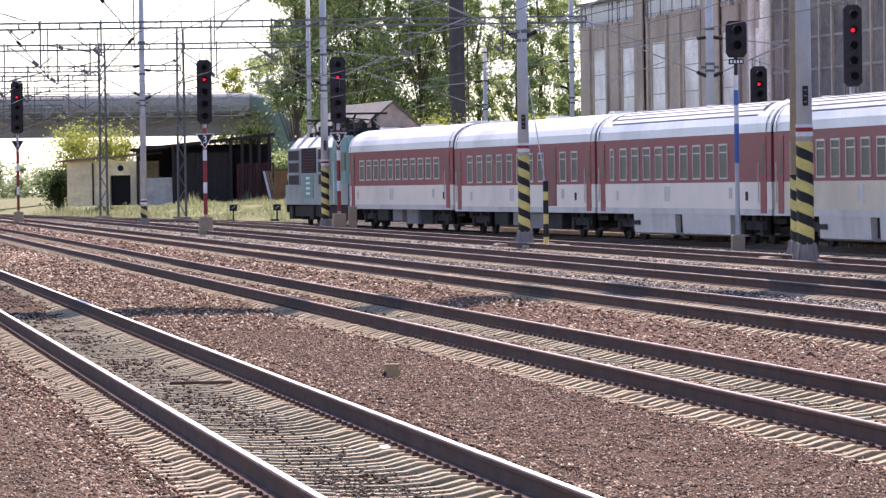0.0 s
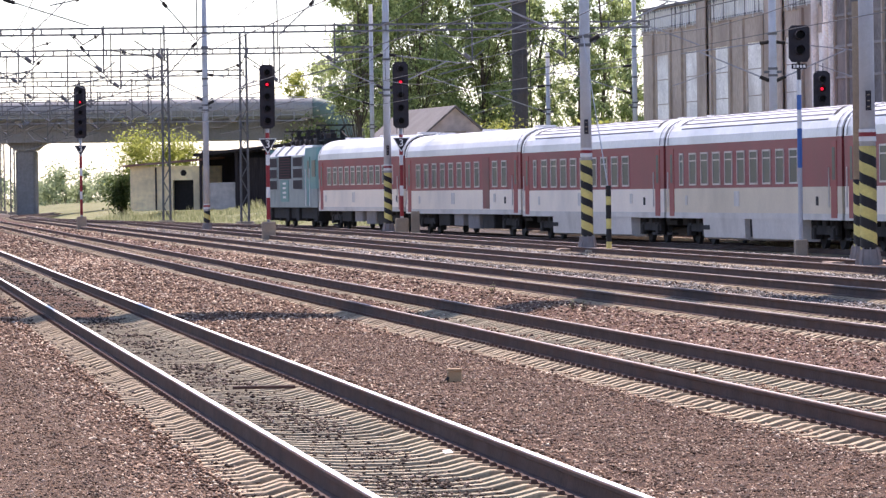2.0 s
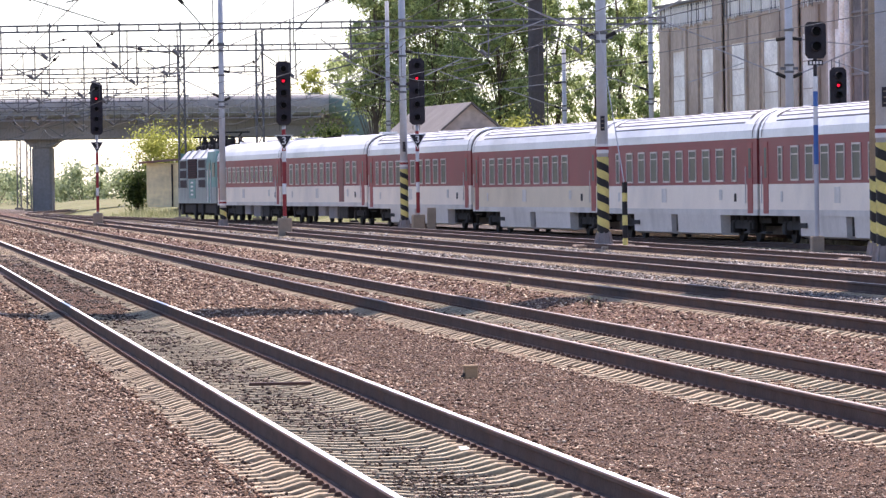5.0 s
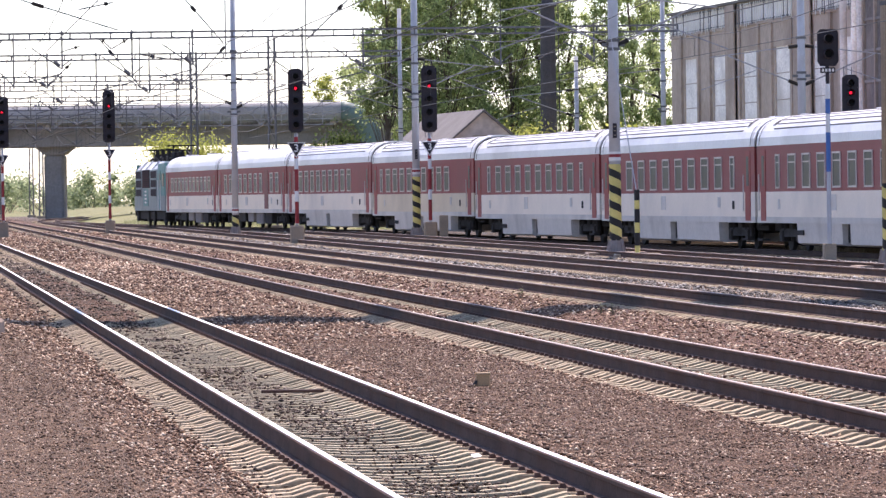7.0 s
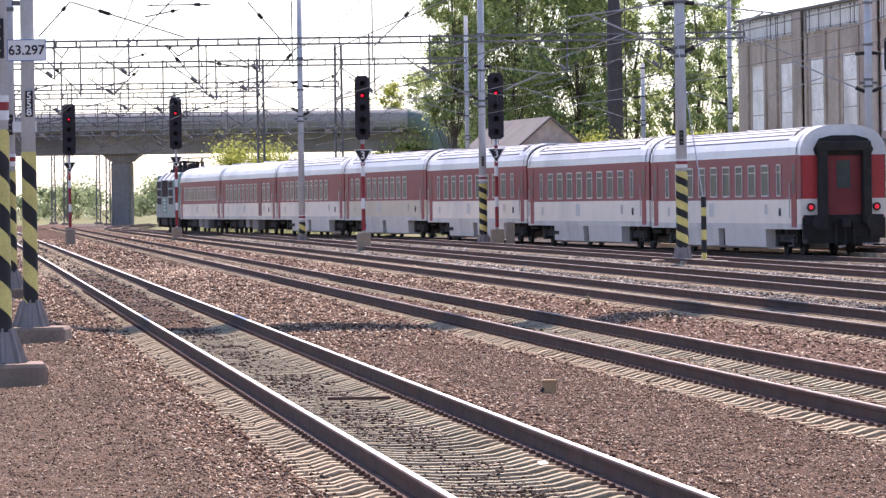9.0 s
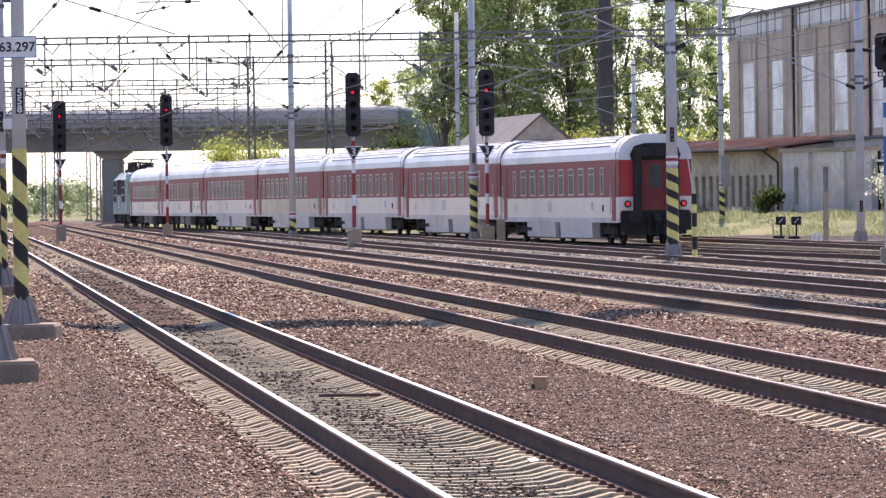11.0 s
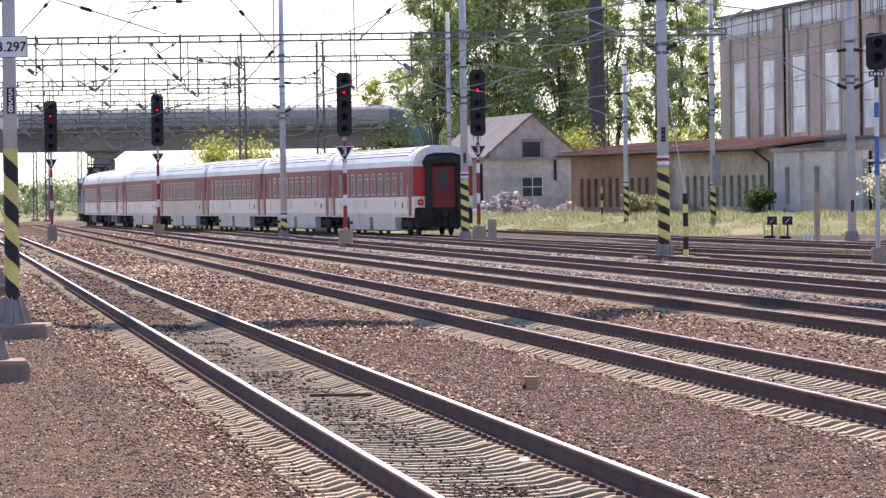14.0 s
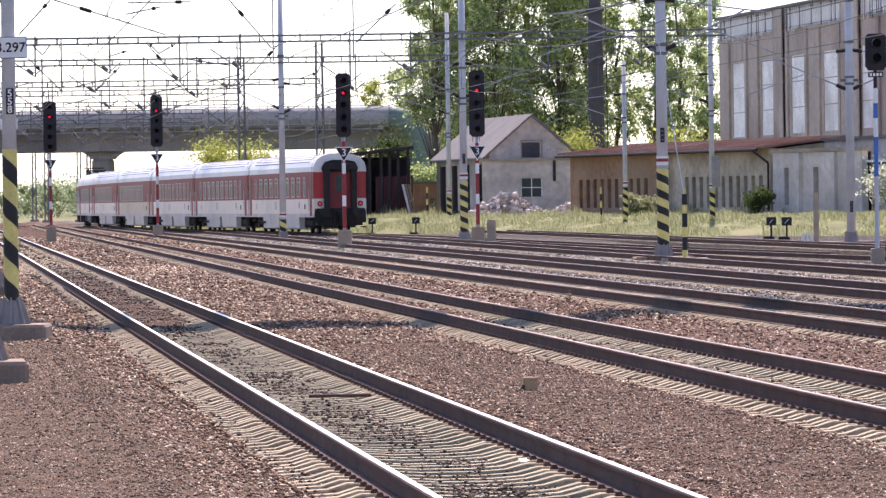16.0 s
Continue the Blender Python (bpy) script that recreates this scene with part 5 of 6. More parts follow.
def gable_house():
    d = Vector((-0.16, 0.987))
    m = Matrix(((d.y, d.x, 0, 3.1), (-d.x, d.y, 0, 350.0), (0, 0, 1, 0), (0, 0, 0, 1)))
    t = thing("gable_house", "old grey house with a steep pale roof", "house", m)
    w, ln, e, a = 5.7, 22.0, 4.9, 7.35
    part("front_wall", Geo().prism([(0, 0.3), (0, e), (w / 2, a), (w, e), (w, 0.3)], 0, 0.4), "greyplaster", t, "bare grey gable wall")
    part("side_wall", Geo().box(0, 0.4, 0.4, ln, 0.3, e), "greyplaster", t)
    part("side_wall", Geo().box(w - 0.4, w, 0.4, ln, 0.3, e), "greyplaster", t)
    for s, x0, x1 in ((1, -0.5, w / 2), (-1, w + 0.5, w / 2)):
        z0 = e - 0.42
        g = Geo().add([(x0, -0.4, z0), (x1, -0.4, a), (x1, ln, a), (x0, ln, z0), (x0, -0.4, z0 + 0.16), (x1, -0.4, a + 0.16), (x1, ln, a + 0.16), (x0, ln, z0 + 0.16)],
                      [(3, 2, 1, 0), (4, 5, 6, 7), (0, 1, 5, 4), (1, 2, 6, 5), (2, 3, 7, 6), (3, 0, 4, 7)])
        part("roof", g, "eternit", t, "pale grey roof slope")
    wi = part("window", Geo().box(2.2, 3.4, -0.03, 0.02, 4.6, 5.6), "stack", t, "dark attic window")
    for x, z in ((2.2, 4.5),):
        g = Geo()
        for b in ((2.12, 2.2, 4.42, 5.78), (3.5, 3.58, 4.42, 5.78), (2.2, 3.5, 4.42, 4.5), (2.2, 3.5, 5.7, 5.78)):
            g.box(b[0], b[1], -0.06, 0.0, b[2], b[3])
        part("window_frame", g, "concrete", wi)
    for k in range(4):
        part("buttress", Geo().box(-0.3, 0, 3 + 5 * k, 3.6 + 5 * k, 0.3, 4.2), "darkwood", t)
    x = thing("flat_annexe", "low grey flat-roofed annexe with one window", "building", pose(2.6, 345.2, 0))
    part("wall", pierced(Geo(), 0, 6.2, 0.2, 4.35, 0, 0.4, [(2.5, 3.9, 2.0, 3.2)]), "greyplaster", x)
    part("side_wall", Geo().box(5.8, 6.2, 0.4, 4.5, 0.2, 4.35), "greyplaster", x)
    part("roof", Geo().box(-0.1, 6.35, -0.2, 4.6, 4.35, 4.5), "concrete", x)
    w = part("window", Geo().box(2.5, 3.9, 0.12, 0.16, 2.0, 3.2), "glass", x)
    for a0 in (2.5, 3.18, 3.84):
        part("window_bar", Geo().box(a0, a0 + 0.06, 0.08, 0.12, 2.0, 3.2), "white", w)
    part("window_bar", Geo().box(2.5, 3.9, 0.08, 0.12, 2.57, 2.63), "white", w)
    part("drain_pipe", Geo().cyl((4.7, -0.1, 3.0), (4.7, -0.1, 4.4), 0.09, n=8), "darkwood", x)


def huts():
    t = thing("plaster_hut", "small crumbling cream plaster hut with a dark doorway", "hut", pose(-16.6, 371.0, 0.75, 0, 0, -14))
    part("wall", pierced(Geo(), 0, 5.2, 0, 3.1, 0, 0.35, [(3.1, 4.6, 0.0, 2.1)]), "cream", t, "stained cream plaster wall")
    part("side_wall", Geo().box(0, 0.35, 0.35, 5, 0, 3.1), "cream", t)
    part("rear_wall", Geo().box(0, 5.2, 5, 5.35, 0, 3.1), "cream", t)
    # near-black sheet paints the shade inside the doorway
    part("doorway", Geo().box(3.0, 4.7, 0.5, 0.6, 0, 2.2), "dark", t)
    part("roof", Geo().add([(-0.4, -0.5, 3.05), (5.4, -0.5, 3.45), (5.4, 5.6, 3.6), (-0.4, 5.6, 3.2), (-0.4, -0.5, 3.2), (5.4, -0.5, 3.6), (5.4, 5.6, 3.75), (-0.4, 5.6, 3.35)],
         [(3, 2, 1, 0), (4, 5, 6, 7), (0, 1, 5, 4), (1, 2, 6, 5), (2, 3, 7, 6), (3, 0, 4, 7)]), "rooftile", t)
    part("round_vent", Geo().cyl((3.9, -0.04, 2.6), (3.9, 0.0, 2.6), 0.22, n=12), "dark", t)
    part("drain_pipe", Geo().cyl((1.9, -0.08, 0), (1.9, -0.08, 3.0), 0.06, n=6), "darkwood", t)
    s = thing("open_shed", "dark timber open shed under a rising lean-to roof", "shed", pose(-11.7, 370.0, 0.75))
    part("rear_wall", Geo().box(0, 9.4, 5.0, 5.3, 0, 4.2), "darkwood", s)
    # near-black sheet paints the shade under the lean-to
    part("inner_wall", Geo().box(2.6, 9.2, 1.2, 1.3, 0, 4.0), "dark", s)
    for k in range(24):
        part("board", Geo().box(2.6 + 0.165 * k, 2.75 + 0.165 * k, 0.02 * (k % 2), 0.06 + 0.02 * (k % 2), 0.0, 3.6), "darkwood", s)
    part("low_wall", Geo().box(0.0, 2.6, 0.0, 0.2, 0, 1.9), "greyplaster", s, "pale grey boarded wall")
    for k in range(14):
        part("board", Geo().box(7.0 + 0.19 * k, 7.16 + 0.19 * k, -0.25, -0.18, -0.1, 2.8 + 0.05 * (k % 3)), "redwood", s)
    for x in (0.1, 2.6, 6.6, 7.4, 8.0, 8.6, 9.3):
        part("post", Geo().box(x - 0.1, x + 0.1, -0.5, -0.3, 0, 3.9 + 0.09 * x), "darkwood", s)
    part("roof", Geo().add([(-0.4, -0.9, 3.75), (9.7, -0.9, 4.75), (9.7, 6, 4.75), (-0.4, 6, 3.75), (-0.4, -0.9, 3.93), (9.7, -0.9, 4.93), (9.7, 6, 4.93), (-0.4, 6, 3.93)],
         [(3, 2, 1, 0), (4, 5, 6, 7), (0, 1, 5, 4), (1, 2, 6, 5), (2, 3, 7, 6), (3, 0, 4, 7)]), "darkwood", s)
    for k in range(26):
        x = -0.2 + 0.38 * k
        part("rafter", Geo().box(x, x + 0.1, -0.98, -0.9, 3.6 + 0.099 * x, 3.75 + 0.099 * x), "darkwood", s)
    b = thing("brick_outbuilding", "low orange brick outbuilding behind the shed", "building", pose(-2.1, 380.0, 0.75))
    part("wall", pierced(Geo(), 0, 2.4, 0, 2.3, 0, 0.3, [(1.2, 1.5, 0.4, 1.3)]), "ochre", b)
    part("roof", Geo().box(-0.2, 2.6, -0.2, 3, 2.3, 2.45), "eternit", b)
    p = thing("leaning_planks", "pale planks leaning against the shed", "planks", pose(-2.3, 368.6, 0.8))
    for k in range(3):
        part("plank", Geo().bar((0.2 * k, 0, 0), (-0.5 + 0.2 * k, 0.9, 2.2), 0.16, 0.05), "ochre" if k else "white", p)


def overbridge():
    y = 520.0
    t = thing("overbridge", "grey concrete bridge crossing above the tracks", "bridge", pose(0, y, 0))
    part("girder", Geo().box(-140, 2, -1.0, 9, 7.15, 8.6), "girder", t, "grey concrete girder")
    part("deck_edge", Geo().box(-140, 2, -1.35, -1.0, 8.3, 8.85), "girder", t)
    for x in (-33.6, -62.0, -92.0):
        p = part("pier", Geo().box(x - 0.95, x + 0.95, 0.5, 6, -0.5, 6.4, 0.2), "girder", t, "concrete pier")
        part("pier_head", Geo().prism([(x - 1.0, 6.4), (x - 1.9, 7.15), (x + 1.9, 7.15), (x + 1.0, 6.4)], 0.4, 6.2), "girder", p)
    part("abutment", Geo().box(-4, 3, -0.5, 12, -0.5, 8.6), "girder", t)
    part("parapet", Geo().box(-140, 2, -0.9, -0.6, 8.6, 9.75), "girder", t)
    for z in (9.2, 9.6, 10.0):
        part("railing_bar", Geo().bar((-140, -1.2, z), (2, -1.2, z), 0.07), "steel", t)
    for k in range(72):
        x = -140 + 2.0 * k
        part("railing_post", Geo().bar((x, -1.2, 8.8), (x, -1.2, 10.05), 0.09), "steel", t)
    for k in range(66):
        x = -138 + 2.0 * k
        d = 1.0 if k % 2 else -1.0
        part("diagonal", Geo().bar((x - d, -4.0, 8.95), (x + d, -4.0, 11.25), 0.09), "galv", t)
        part("truss_post", Geo().bar((x + 1.0, -4.05, 8.95), (x + 1.0, -4.05, 11.25), 0.08), "galv", t)
    for z in (8.95, 9.5, 10.1, 10.7, 11.25):
        part("truss_rail", Geo().bar((-140, -4.0, z), (-6, -4.0, z), 0.09), "galv", t)
    for k in range(23):
        part("truss_bracket", Geo().bar((-138 + 6.0 * k, -4.0, 8.95), (-138 + 6.0 * k, -1.0, 8.6), 0.12), "steel", t)
    # the clad pipe that rides along the bridge and bends down beside the abutment
    p = thing("pipeline", "silver clad heating pipeline with a green elbow on the bridge", "pipeline", pose(0, y - 2.6, 0))
    g = Geo().cyl((-140, 0, 10.15), (-5.2, 0, 10.15), 1.0, n=28)
    for k in range(44):
        x = -138 + 3.0 * k
        g.cyl((x - 0.06, 0, 10.15), (x + 0.06, 0, 10.15), 1.04, n=28)
    part("pipe", g, "tube", p, "silver sheet cladding", smooth=True)
    rings = []
    for k in range(13):
        a = math.pi / 2 * k / 12
        c = Vector((-5.2 + 2.9 * math.sin(a), 0, 10.15 - 2.9 * (1 - math.cos(a))))
        nrm = Vector((math.sin(a), 0, math.cos(a)))
        rings.append([tuple(c + nrm * (1.02 * math.cos(b)) + Vector((0, 1.02 * math.sin(b), 0))) for b in [2 * math.pi * i / 28 for i in range(28)]])
    rings.append([(q[0], q[1], -0.5) for q in rings[-1]])
    part("elbow", Geo().loft(rings, caps=True), "tealtube", p, "green painted pipe elbow", smooth=True)
    for k in range(20):
        x = -139 + 7.0 * k
        part("pipe_saddle", Geo().box(x - 0.3, x + 0.3, -0.8, 1.7, 8.85, 9.3), "concrete", p)


def tower():
    t = thing("steel_tower", "tall dark steel tower behind the sheds", "tower", pose(11.7, 400, 0))
    part("shaft", Geo().cyl((0, 0, 0), (0, 0, 16.0), 0.66, 0.55, 16), "stack", t)
    part("upper_shaft", Geo().cyl((0, 0, 16.0), (0, 0, 30), 0.45, 0.40, 16), "stack", t)
    for z in (9, 12, 14, 16):
        part("collar", Geo().cyl((0, 0, z), (0, 0, z + 0.25), 0.72, n=16), "stack", t)
    g = Geo()
    for s in (-0.2, 0.2):
        g.bar((0.85, -0.3 + s, 0), (0.75, -0.3 + s, 28), 0.06)
    part("ladder", g, "stack", t)


# ---- plants ----
LEAF_RNG = np.random.default_rng(7)


def leaves(name, centres, radii, count, size, material, parent):
    """Small leaf clumps scattered in lobes; gaps stay between them."""
    rng = LEAF_RNG
    k = rng.integers(0, len(centres), count)
    d = rng.normal(size=(count, 3))
    d /= np.linalg.norm(d, axis=1)[:, None]
    r = np.clip(np.abs(rng.normal(0.0, 0.72, count)), 0.0, 1.5)
    p = np.array(centres)[k] + d * (np.array(radii)[k] * r[:, None])
    a = rng.normal(size=(count, 3))
    a /= np.linalg.norm(a, axis=1)[:, None]
    b = np.cross(a, rng.normal(size=(count, 3)))
    b /= np.linalg.norm(b, axis=1)[:, None]
    s = size * rng.uniform(0.5, 1.35, (count, 1))
    v = np.stack([p - a * s, p + b * s * 0.55, p + a * s, p - b * s * 0.55], axis=1).reshape(-1, 3)
    me = bpy.data.meshes.new(name)
    me.vertices.add(len(v))
    me.vertices.foreach_set("co", v.ravel())
    me.loops.add(4 * count)
    me.loops.foreach_set("vertex_index", np.arange(4 * count))
    me.polygons.add(count)
    me.polygons.foreach_set("loop_start", np.arange(0, 4 * count, 4))
    me.update()
    me.validate()
    me.materials.append(M[material])
    return part(name, me, None, parent)


def tree(label, x, y, height, spread, count, size=0.2, material="leaf", clear=0.18, seed=0, z=0.5, lobes=34, narrow=0.5):
    rng = random.Random(seed)
    t = thing("tree", label, "tree", pose(x, y, z), group="trees")
    top = height
    g = Geo()
    pts = [Vector((0, 0, -0.4))]
    for k in range(1, 8):
        f = k / 7
        pts.append(Vector((rng.uniform(-0.3, 0.3) * f * 2, rng.uniform(-0.3, 0.3) * f * 2, top * 0.93 * f)))
    r = height * 0.0115
    for k in range(7):
        g.cyl(pts[k], pts[k + 1], r * (1 - k / 7.5), r * (1 - (k + 1) / 7.5), 9)
    part("trunk", g, "bark", t)
    cs, rs = [], []
    for k in range(lobes):
        f = clear + (1 - clear) * (k + 0.5) / lobes
        prof = spread * (math.sin(math.pi * min(1, (f - clear) / (1 - clear) * 0.86 + 0.12)) ** narrow) * rng.uniform(0.15, 1.0) ** 0.6
        a = rng.uniform(0, 2 * math.pi)
        p = Vector((prof * math.cos(a), prof * math.sin(a), top * f))
        cs.append(tuple(p))
        q = rng.uniform(0.20, 0.38) * spread
        rs.append((q * rng.uniform(0.8, 1.3), q, q * rng.uniform(0.6, 1.2)))
        i = max(0, min(6, int(f * 7) - 1))
        part("limb", Geo().cyl(pts[i], p, r * 0.2 * (1.1 - f), 0.015, 6), "bark", t)
    leaves("crown", cs, rs, count, size, material, t)
    return t


def shrub(label, x, y, w, h, count, material, seed, size=0.14, z=None, depth=None):
    rng = random.Random(seed)
    t = thing("bush", label, "bush", pose(x, y, land(x, y) if z is None else z), group="bushes")
    g, cs, rs = Geo(), [], []
    for k in range(16):
        p = Vector((rng.uniform(-w / 2, w / 2) * 0.75, rng.uniform(-1, 1) * (depth or w * 0.3), rng.uniform(0.25, 0.85) * h))
        cs.append(tuple(p))
        q = rng.uniform(0.16, 0.27) * h + 0.11 * w * rng.random()
        rs.append((q, q, q * 0.9))
        g.cyl((p.x * 0.3, p.y * 0.3, -0.1 * min(h, 2.0)), p, min(0.05, 0.015 * h), min(0.015, 0.008 * h), 5)
    part("stem", g, "bark", t)
    leaves("foliage", cs, rs, count, size, material, t)


def plants():
    spec = ((-0.6, 440, 24, 2.9), (1.9, 452, 27, 3.9), (4.6, 446, 26, 4.2), (7.4, 455, 28, 4.4), (10.2, 450, 25, 3.8), (12.6, 458, 27, 3.4))
    for k, (x, y, h, s) in enumerate(spec):
        tree("tall poplar with loose grey-green crown", x, y, h, s, 31000, 0.15, seed=20 + k, lobes=105, clear=0.34 if k == 0 else 0.2)
    for k, (x, y, h, s) in enumerate(((15.4, 462, 23, 2.6), (18.2, 450, 21, 2.4), (20.4, 455, 24, 2.8), (23.6, 470, 22, 3.0))):
        tree("tall thin poplar with bare lower trunk", x, y, h, s, 15000, 0.145, seed=40 + k, lobes=52, clear=0.28)
    tree("young tree with thin pale foliage behind the pipeline", -7.4, 560, 14.5, 2.4, 6500, 0.16, "leafy", seed=61, z=0, lobes=60)
    tree("young tree with thin foliage beside the poplars", -4.6, 545, 15.5, 2.2, 6500, 0.16, "leaf", seed=62, z=0, lobes=60)
    shrub("bright yellow-green bush above the hut", -17.8, 455, 6.4, 6.6, 15000, "leafy", 3, 0.12, 0.6)
    shrub("dark leafy bush beside the hut", -17.35, 376, 1.3, 3.6, 5000, "woods", 4, 0.1)
    shrub("yellow-green bush beside the house", 8.9, 352.5, 3.6, 6.0, 7500, "leafy", 5, 0.1, 0.5, 0.9)
    shrub("dark green bush under the pipe elbow", -5.4, 505, 4.2, 8.0, 9000, "woods", 6, 0.16, 0.5)
    shrub("dark green bush behind the shed", -1.2, 420, 3.0, 4.6, 4000, "leaf", 16, 0.14, 0.5)
    shrub("pale flowering bush at the grey hall", 22.3, 258, 3.2, 2.6, 6500, "pale", 7, 0.09)
    shrub("dark green shrub against the shed wall", 17.75, 297.5, 1.5, 1.5, 2600, "woods", 8, 0.1)
    shrub("tall weeds before the shed", 11.6, 305, 2.4, 1.3, 2200, "blade", 9, 0.1)
    shrub("low greenery behind the works", 13.5, 430, 9, 6.0, 6000, "leafy", 10, 0.2, 0.5)
    shrub("low greenery behind the works", 20.5, 430, 6, 6.2, 5000, "leafy", 11, 0.2, 0.5)
    # far hedges; their pale leaf colour stands for haze
    for k in range(16):
        shrub("distant hedge on the plain with haze painted into its leaves", -100 + 5.5 * k + (k % 3), 900 + 25 * (k % 3), 14, 4.0 + (k * 7 % 4) * 0.9, 3200, "hedge", 70 + k, 0.3, 0.0)
    # unseen woods along the open side, added to darken reflections in the train
    t = thing("tree_belt", "unseen belt of woods added to darken the train's reflections", "woods", pose(0, 0, 0), kind="stuff")
    cs, rs = [], []
    r0 = random.Random(5)
    for k in range(110):
        cs.append((-62 + r0.uniform(-6, 6) - 0.05 * k, -40 + 4.3 * k, r0.uniform(2, 9)))
        rs.append((4.5, 4.5, 4.5))
    leaves("foliage", cs, rs, 14000, 0.7, "woods", t)
    # tall grass along the yard edge
    rng = np.random.default_rng(3)
    v, f = [], []
    n = 0
    while n < 62000:
        y = rng.uniform(236, 400)
        lo = (rng.uniform(-0.075, 0.088)) * y
        u = lo - SLOPE * y
        e = edge(y)
        if u < e + 0.4 or u > e + 26:
            continue
        h = rng.uniform(0.08, 0.36) * (0.6 + 1.2 * noise.noise(Vector((lo * 0.45, y * 0.12, 0))))
        if h < 0.06:
            continue
        rank = max(smoothstep(352, 366, y), smoothstep(5.0, 1.0, abs(lo - (8.0 + 0.342 * (331 - y)) + 1.5)) if 296 < y < 334 else 0.0)
        h *= 1.0 + 2.4 * rank * max(0.0, 0.3 + noise.noise(Vector((lo * 0.7, y * 0.3, 7.0))))
        zz = land(lo, y) - 0.07
        a, b = rng.uniform(-0.05, 0.05), rng.uniform(-0.1, 0.1)
        o = len(v)
        v += [(lo - 0.02, y, zz), (lo + 0.02, y, zz), (lo + a + 0.012, y + b, zz + h * 0.7), (lo + a * 2, y + b, zz + h)]
        f.append((o, o + 1, o + 2, o + 3))
        n += 1
    g = Geo()
    g.v, g.f = v, f
    single("tall_grass", g, "blade", "tall dry and green grass along the yard", "grass", "stuff")
    for x, y in ((-1.13, 112), (-0.22, 104.5), (2.15, 92.0), (3.1, 80.0), (3.25, 79.2), (0.6, 118)):
        shrub("small weed growing between the rails", x, y, 0.18, 0.2, 14, "blade", int(y), 0.018, bed_z(x, y, x - SLOPE * y), 0.05)


# ---- small things ----
def clutter():
    # trackside connection box, plate between the rails, ground signals
    t = thing("track_box", "small weathered beige trackside box on stones", "junction box", pose(0.86, 53.5, -0.15, 0, 0, 6))
    part("body", Geo().box(-0.07, 0.07, -0.07, 0.07, 0.0, 0.13, 0.012), "cabinet", t)
    part("lid", Geo().box(-0.077, 0.077, -0.077, 0.077, 0.13, 0.155, 0.01), "cabinet", t)
    part("foot", Geo().box(-0.08, 0.075, -0.08, 0.08, -0.06, 0.012), "rust", t)
    part("cable", Geo().cyl((-0.07, -0.05, 0.07), (-0.13, -0.08, -0.02), 0.018, n=8), "black", t)
    single("iron_plate", Geo().box(-0.31, 0.31, -0.07, 0.07, 0.0, 0.03, 0.008), "rust", "rusty iron plate lying between the rails", "plate", m=pose(-1.05, 52.5, -0.135, 0, 0, 3))
    for x, y in ((13.78, 222.0), (14.30, 220.0), (-3.9, 290.0), (-1.5, 288.5)):
        q = thing("dwarf_signal", "small black dwarf signal on a stand beside yellow levers", "dwarf signal", pose(x, y, 0), group="dwarf signals")
        part("post", Geo().cyl((0, 0, -0.1), (0, 0, 0.62), 0.04, n=8), "under", q)
        part("board", Geo().box(-0.21, 0.21, -0.06, 0.06, 0.58, 0.93, 0.03), "sigblack", q)
        part("white_bar", Geo().bar((-0.08, -0.072, 0.67), (0.08, -0.072, 0.84), 0.055, 0.02), "white", q)
        part("lever", Geo().bar((-0.28, 0, 0.0), (-0.36, 0, 0.62), 0.07), "yellow", q)
        part("base", Geo().box(-0.34, 0.12, -0.2, 0.2, -0.1, 0.12, 0.03), "under", q)
    for x in (13.38, 13.53, 13.68):
        single("white_marker", Geo().cyl((0, 0, -0.05), (0, 0, 0.42), 0.05, 0.04, 10), "white", "short white marker stake", "marker", m=pose(x, 196.5, 0), group="white markers")
    single("concrete_post", Geo().box(-0.1, 0.1, -0.1, 0.1, -0.1, 1.95, 0.02), "concrete", "upright concrete post by the sidings", "post", m=pose(13.91, 197.0, 0))
    sc = Geo().add([(-0.06, -0.05, 0.0), (0.05, -0.06, 0.012), (0.07, 0.05, 0.03), (-0.04, 0.06, 0.02), (-0.06, -0.05, -0.004), (0.05, -0.06, 0.008), (0.07, 0.05, 0.026), (-0.04, 0.06, 0.016)],
                   [(0, 1, 2, 3), (7, 6, 5, 4), (0, 4, 5, 1), (1, 5, 6, 2), (2, 6, 7, 3), (3, 7, 4, 0)])
    single("paper_scrap", sc, "white", "crumpled pale paper scrap between the rails", "litter", m=pose(0.56, 38.6, -0.11, 8, 0, 30) @ Matrix.Scale(0.6, 4))
    # rubble heaps before the house
    rng = random.Random(12)
    for hx, hy, n, w, hh in ((4.1, 337, 260, 3.0, 1.7), (7.9, 334, 90, 1.6, 1.0)):
        t = thing("rubble_heap", "heap of broken pale concrete and brick", "rubble", pose(hx, hy, 0.75))
        for k in range(n):
            a, r = rng.uniform(0, 6.28), rng.random() ** 0.6
            s = rng.uniform(0.07, 0.22)
            g = Geo().box(-s, s, -s * 0.8, s * 0.8, -s * 0.6, s * 0.6, s * 0.25)
            p = part("chunk", g, "rubble", t, at=pose(w * r * math.cos(a), w * 0.6 * r * math.sin(a), hh * (1 - r) * rng.uniform(0.4, 1.0), rng.uniform(0, 90), rng.uniform(0, 90), rng.uniform(0, 90)))
    # low kerbs and cable trough lids in the yard
    for k in range(14):
        x, y = along(14.4, 160 + 7.0 * k)
        single("trough_lid", Geo().box(-0.25, 0.25, -0.5, 0.5, -0.05, 0.07, 0.02), "concrete", "pale concrete cable trough lid", "trough lid", m=pose(x, y, 0, 0, 0, 5), group="trough lids")


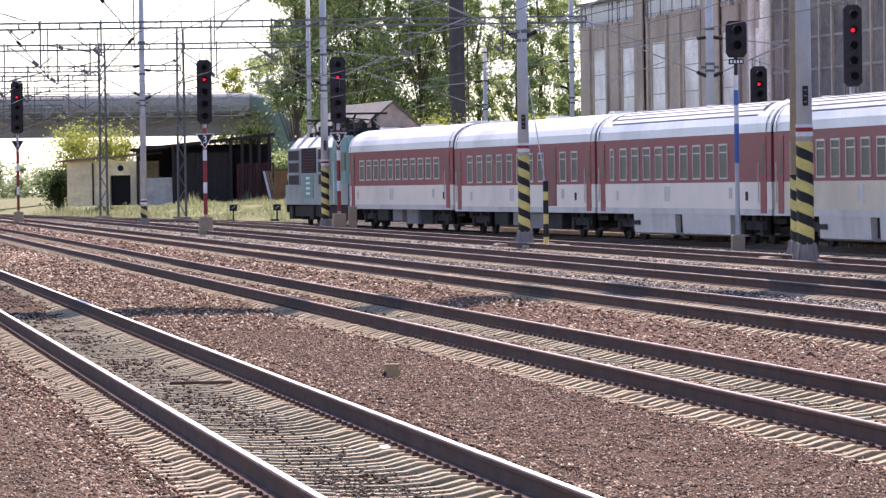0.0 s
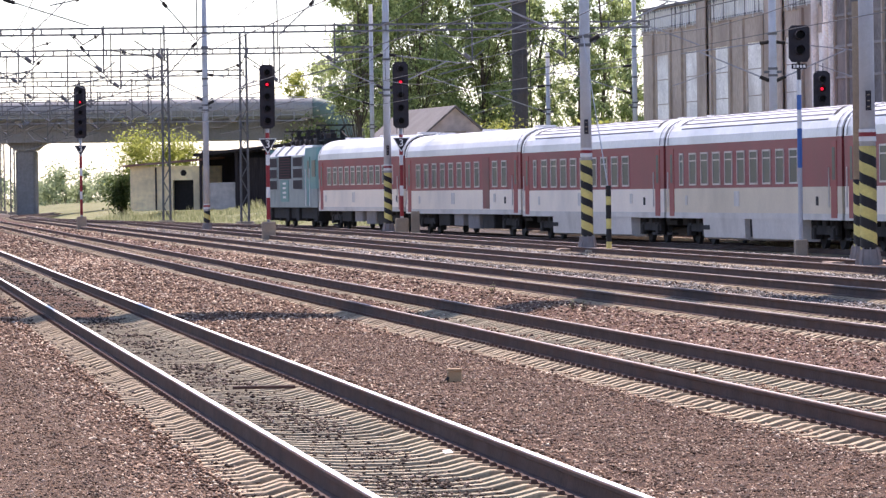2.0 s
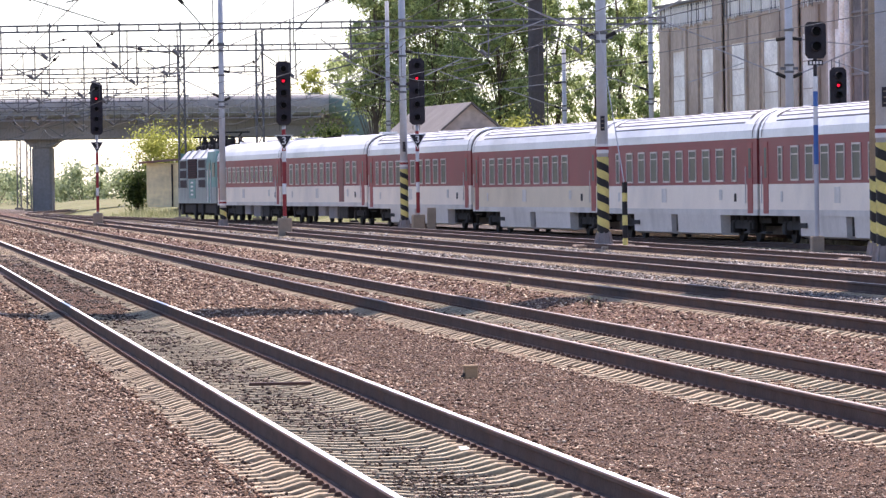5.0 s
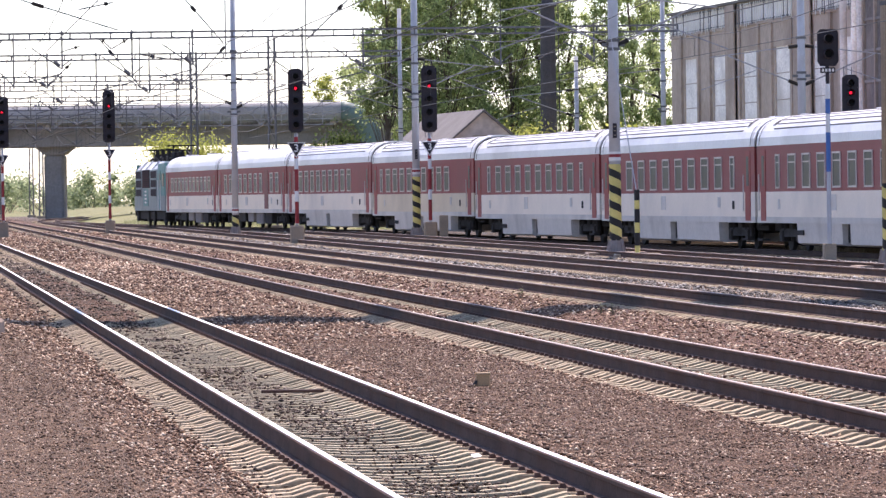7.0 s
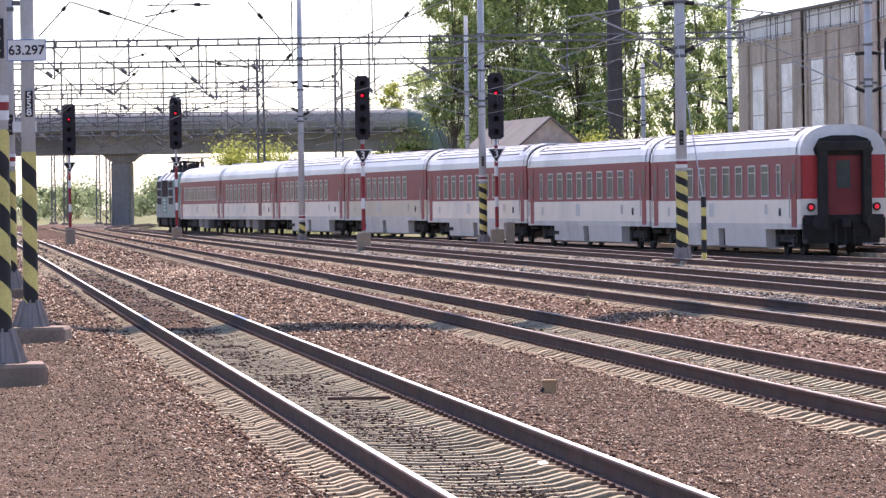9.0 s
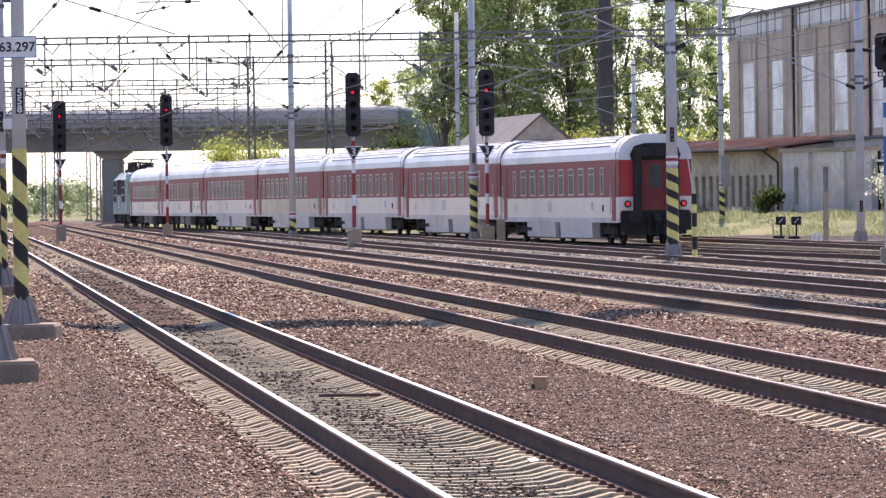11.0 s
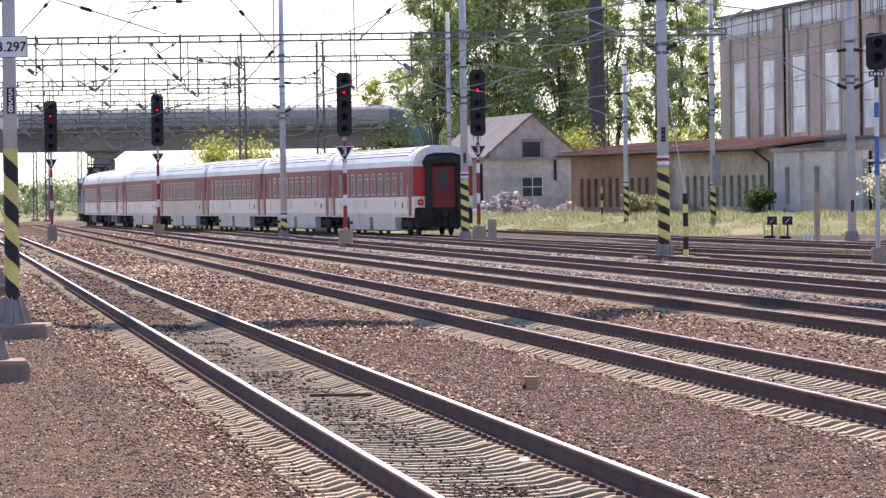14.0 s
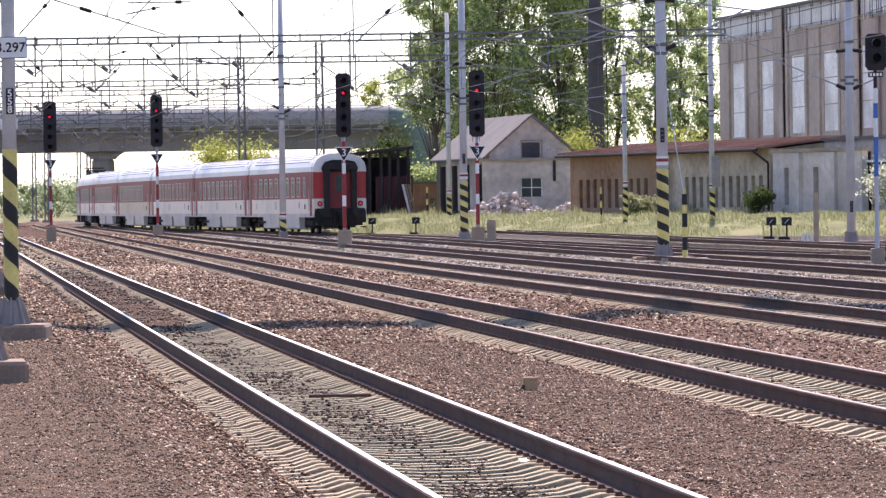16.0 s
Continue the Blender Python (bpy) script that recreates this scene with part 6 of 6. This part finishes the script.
def footbridge():
    """An unseen footbridge over the yard, added to cast the shade that crosses the tracks."""
    t = thing("footbridge", "unseen footbridge assumed from the shade band on the tracks", "footbridge", pose(0, 89.8, 8.6))
    part("deck", Geo().box(-26, 30, -2.0, 2.0, 0, 0.3), "girder", t)
    for s in (-1.95, 1.95):
        part("railing", Geo().bar((-26, s, 1.3), (30, s, 1.3), 0.08), "steel", t)
        for k in range(29):
            part("railing_post", Geo().bar((-26 + 2 * k, s, 0.3), (-26 + 2 * k, s, 1.3), 0.05), "steel", t)
    for x in (-25, 29):
        part("pier", Geo().box(x - 0.4, x + 0.4, -1.5, 1.5, -8.8, 0), "girder", t)


def stone_field(name, label, material, x, y, size, rng):
    """Angular stones at plan points, lying on the bed."""
    n = len(x)
    u = x - SLOPE * y
    base = np.array([(1, 0, 0), (0, 1, 0), (-1, 0, 0), (0, -1, 0), (0, 0, 1), (0, 0, -1)], float)
    v = base[None] * rng.uniform(0.55, 1.35, (n, 6, 3)) + rng.uniform(-0.25, 0.25, (n, 6, 3))
    a = rng.uniform(0, 2 * np.pi, n)
    c, d = np.cos(a)[:, None], np.sin(a)[:, None]
    v = np.stack([v[..., 0] * c - v[..., 1] * d, v[..., 0] * d + v[..., 1] * c, v[..., 2] * 0.62], axis=-1) * size[:, None, None]
    lift = np.array([bed_z(p, q, r) for p, q, r in zip(x, y, u)])
    for k in CENTRES[:2]:
        lift = np.where(np.abs(u - k) < 1.25, np.maximum(lift, LOW - 0.03), lift)
    v[..., 0] += x[:, None]
    v[..., 1] += y[:, None]
    v[..., 2] += (lift + rng.uniform(-0.4, 0.5, n) * size)[:, None]
    tri = np.array([(0, 1, 4), (1, 2, 4), (2, 3, 4), (3, 0, 4), (1, 0, 5), (2, 1, 5), (3, 2, 5), (0, 3, 5)])
    idx = (tri[None] + 6 * np.arange(n)[:, None, None]).ravel()
    me = bpy.data.meshes.new(name)
    me.vertices.add(6 * n)
    me.vertices.foreach_set("co", v.ravel())
    me.loops.add(len(idx))
    me.loops.foreach_set("vertex_index", idx)
    me.polygons.add(len(idx) // 3)
    me.polygons.foreach_set("loop_start", np.arange(0, len(idx), 3))
    me.update()
    me.validate()
    me.materials.append(M[material])
    tagged(new(name, me), label, "ballast", kind="stuff")


def stones():
    """Loose ballast stones on the bed, finest close by."""
    rng = np.random.default_rng(11)
    near, far = 560000, 150000
    y = np.concatenate([27 + (165 - 27) * rng.random(near) ** 1.6, rng.uniform(150, 330, far)])
    x = (-0.095 + 0.225 * rng.random(near + far)) * y
    u = x - SLOPE * y
    keep = np.ones(len(y), bool)
    clump = 0.5 + 0.5 * np.sin(y * 0.9 + 1.7 * np.sin(u * 2.1)) * np.cos(y * 0.37 + u * 1.3 + 1.0)
    for c in CENTRES:
        du = np.abs(u - c)
        keep &= ~((du < 1.12) & (rng.random(len(y)) < np.where(clump > 0.5, 0.25, 0.82)))
        keep &= ~((du >= 1.12) & (du < 1.24) & (rng.random(len(y)) < 0.45))
        keep &= ~(np.abs(du - 0.7525) < 0.13)
    keep &= ~((u < 1.7) & (rng.random(len(y)) < 0.3))
    keep &= (u > -6) & (u < np.where(y > 150, 22, 24))
    keep &= ~((y > 290) & (u > 14))
    x, y, u = x[keep], y[keep], u[keep]
    pick = np.concatenate([np.flatnonzero(y < 150)[:145000], np.flatnonzero(y >= 150)[:36000]])
    x, y, u = x[pick], y[pick], u[pick]
    size = rng.uniform(0.008, 0.026, len(x)) * (0.40 + y / 72) * np.where(u < 1.7, 0.55 + 0.45 * (y > 70), 1.0)
    fine = (u > 5.3) & (u < 7.1) & (y < 72)
    size *= np.where(fine & (rng.random(len(u)) < 0.96), 0.62, 1.0)
    grey = u + rng.normal(0, 0.7, len(u)) > 13.9
    foul = np.abs(u - CENTRES[0]) < 1.2
    red = ~grey & ~foul
    stone_field("loose_ballast", "loose reddish brown ballast stones", "stone", x[red], y[red], size[red], rng)
    stone_field("fouled_ballast", "dark oily stones between the nearest rails", "darkstone", x[foul], y[foul], size[foul], rng)
    stone_field("grey_ballast", "loose pale grey ballast stones", "greystone", x[grey], y[grey], size[grey], rng)
    # fine grit of the path beside the track and of the strip between the two nearest tracks
    n = 52000
    y = 26 + 44 * rng.random(n) ** 1.5
    u = np.where(rng.random(n) < 0.5, rng.uniform(4.95, 7.25, n), rng.uniform(-1.2, 2.3, n))
    x = u + SLOPE * y
    seen = (x > -0.088 * y) & (x < 0.115 * y)
    x, y = x[seen], y[seen]
    stone_field("fine_grit", "fine brown grit beside and between the tracks", "grit", x, y, rng.uniform(0.006, 0.017, len(x)), rng)


ground()
build_train()
masts()
signals()
factory()
long_shed()
gable_house()
huts()
overbridge()
tower()
plants()
clutter()
footbridge()
tracks()
stones()


def motions():
    """The train rolls away along its line."""
    times = [0.5 * i for i in range(33)]
    for ob, start, ln in TRAIN:
        rows = []
        for t in times:
            nose = front_y(t)
            a, b = back_along(nose, start + ln * 0.16), back_along(nose, start + ln * 0.84)
            pa, pb = Vector((train_x(a), a)), Vector((train_x(b), b))
            mid, d = (pa + pb) / 2, pa - pb
            rows.append((t, pose(mid.x, mid.y, RAIL_TOP + dip(mid.x, mid.y), 0, 0, math.degrees(math.atan2(d.y, d.x)) - 90)))
        walk(ob, rows)


motions()
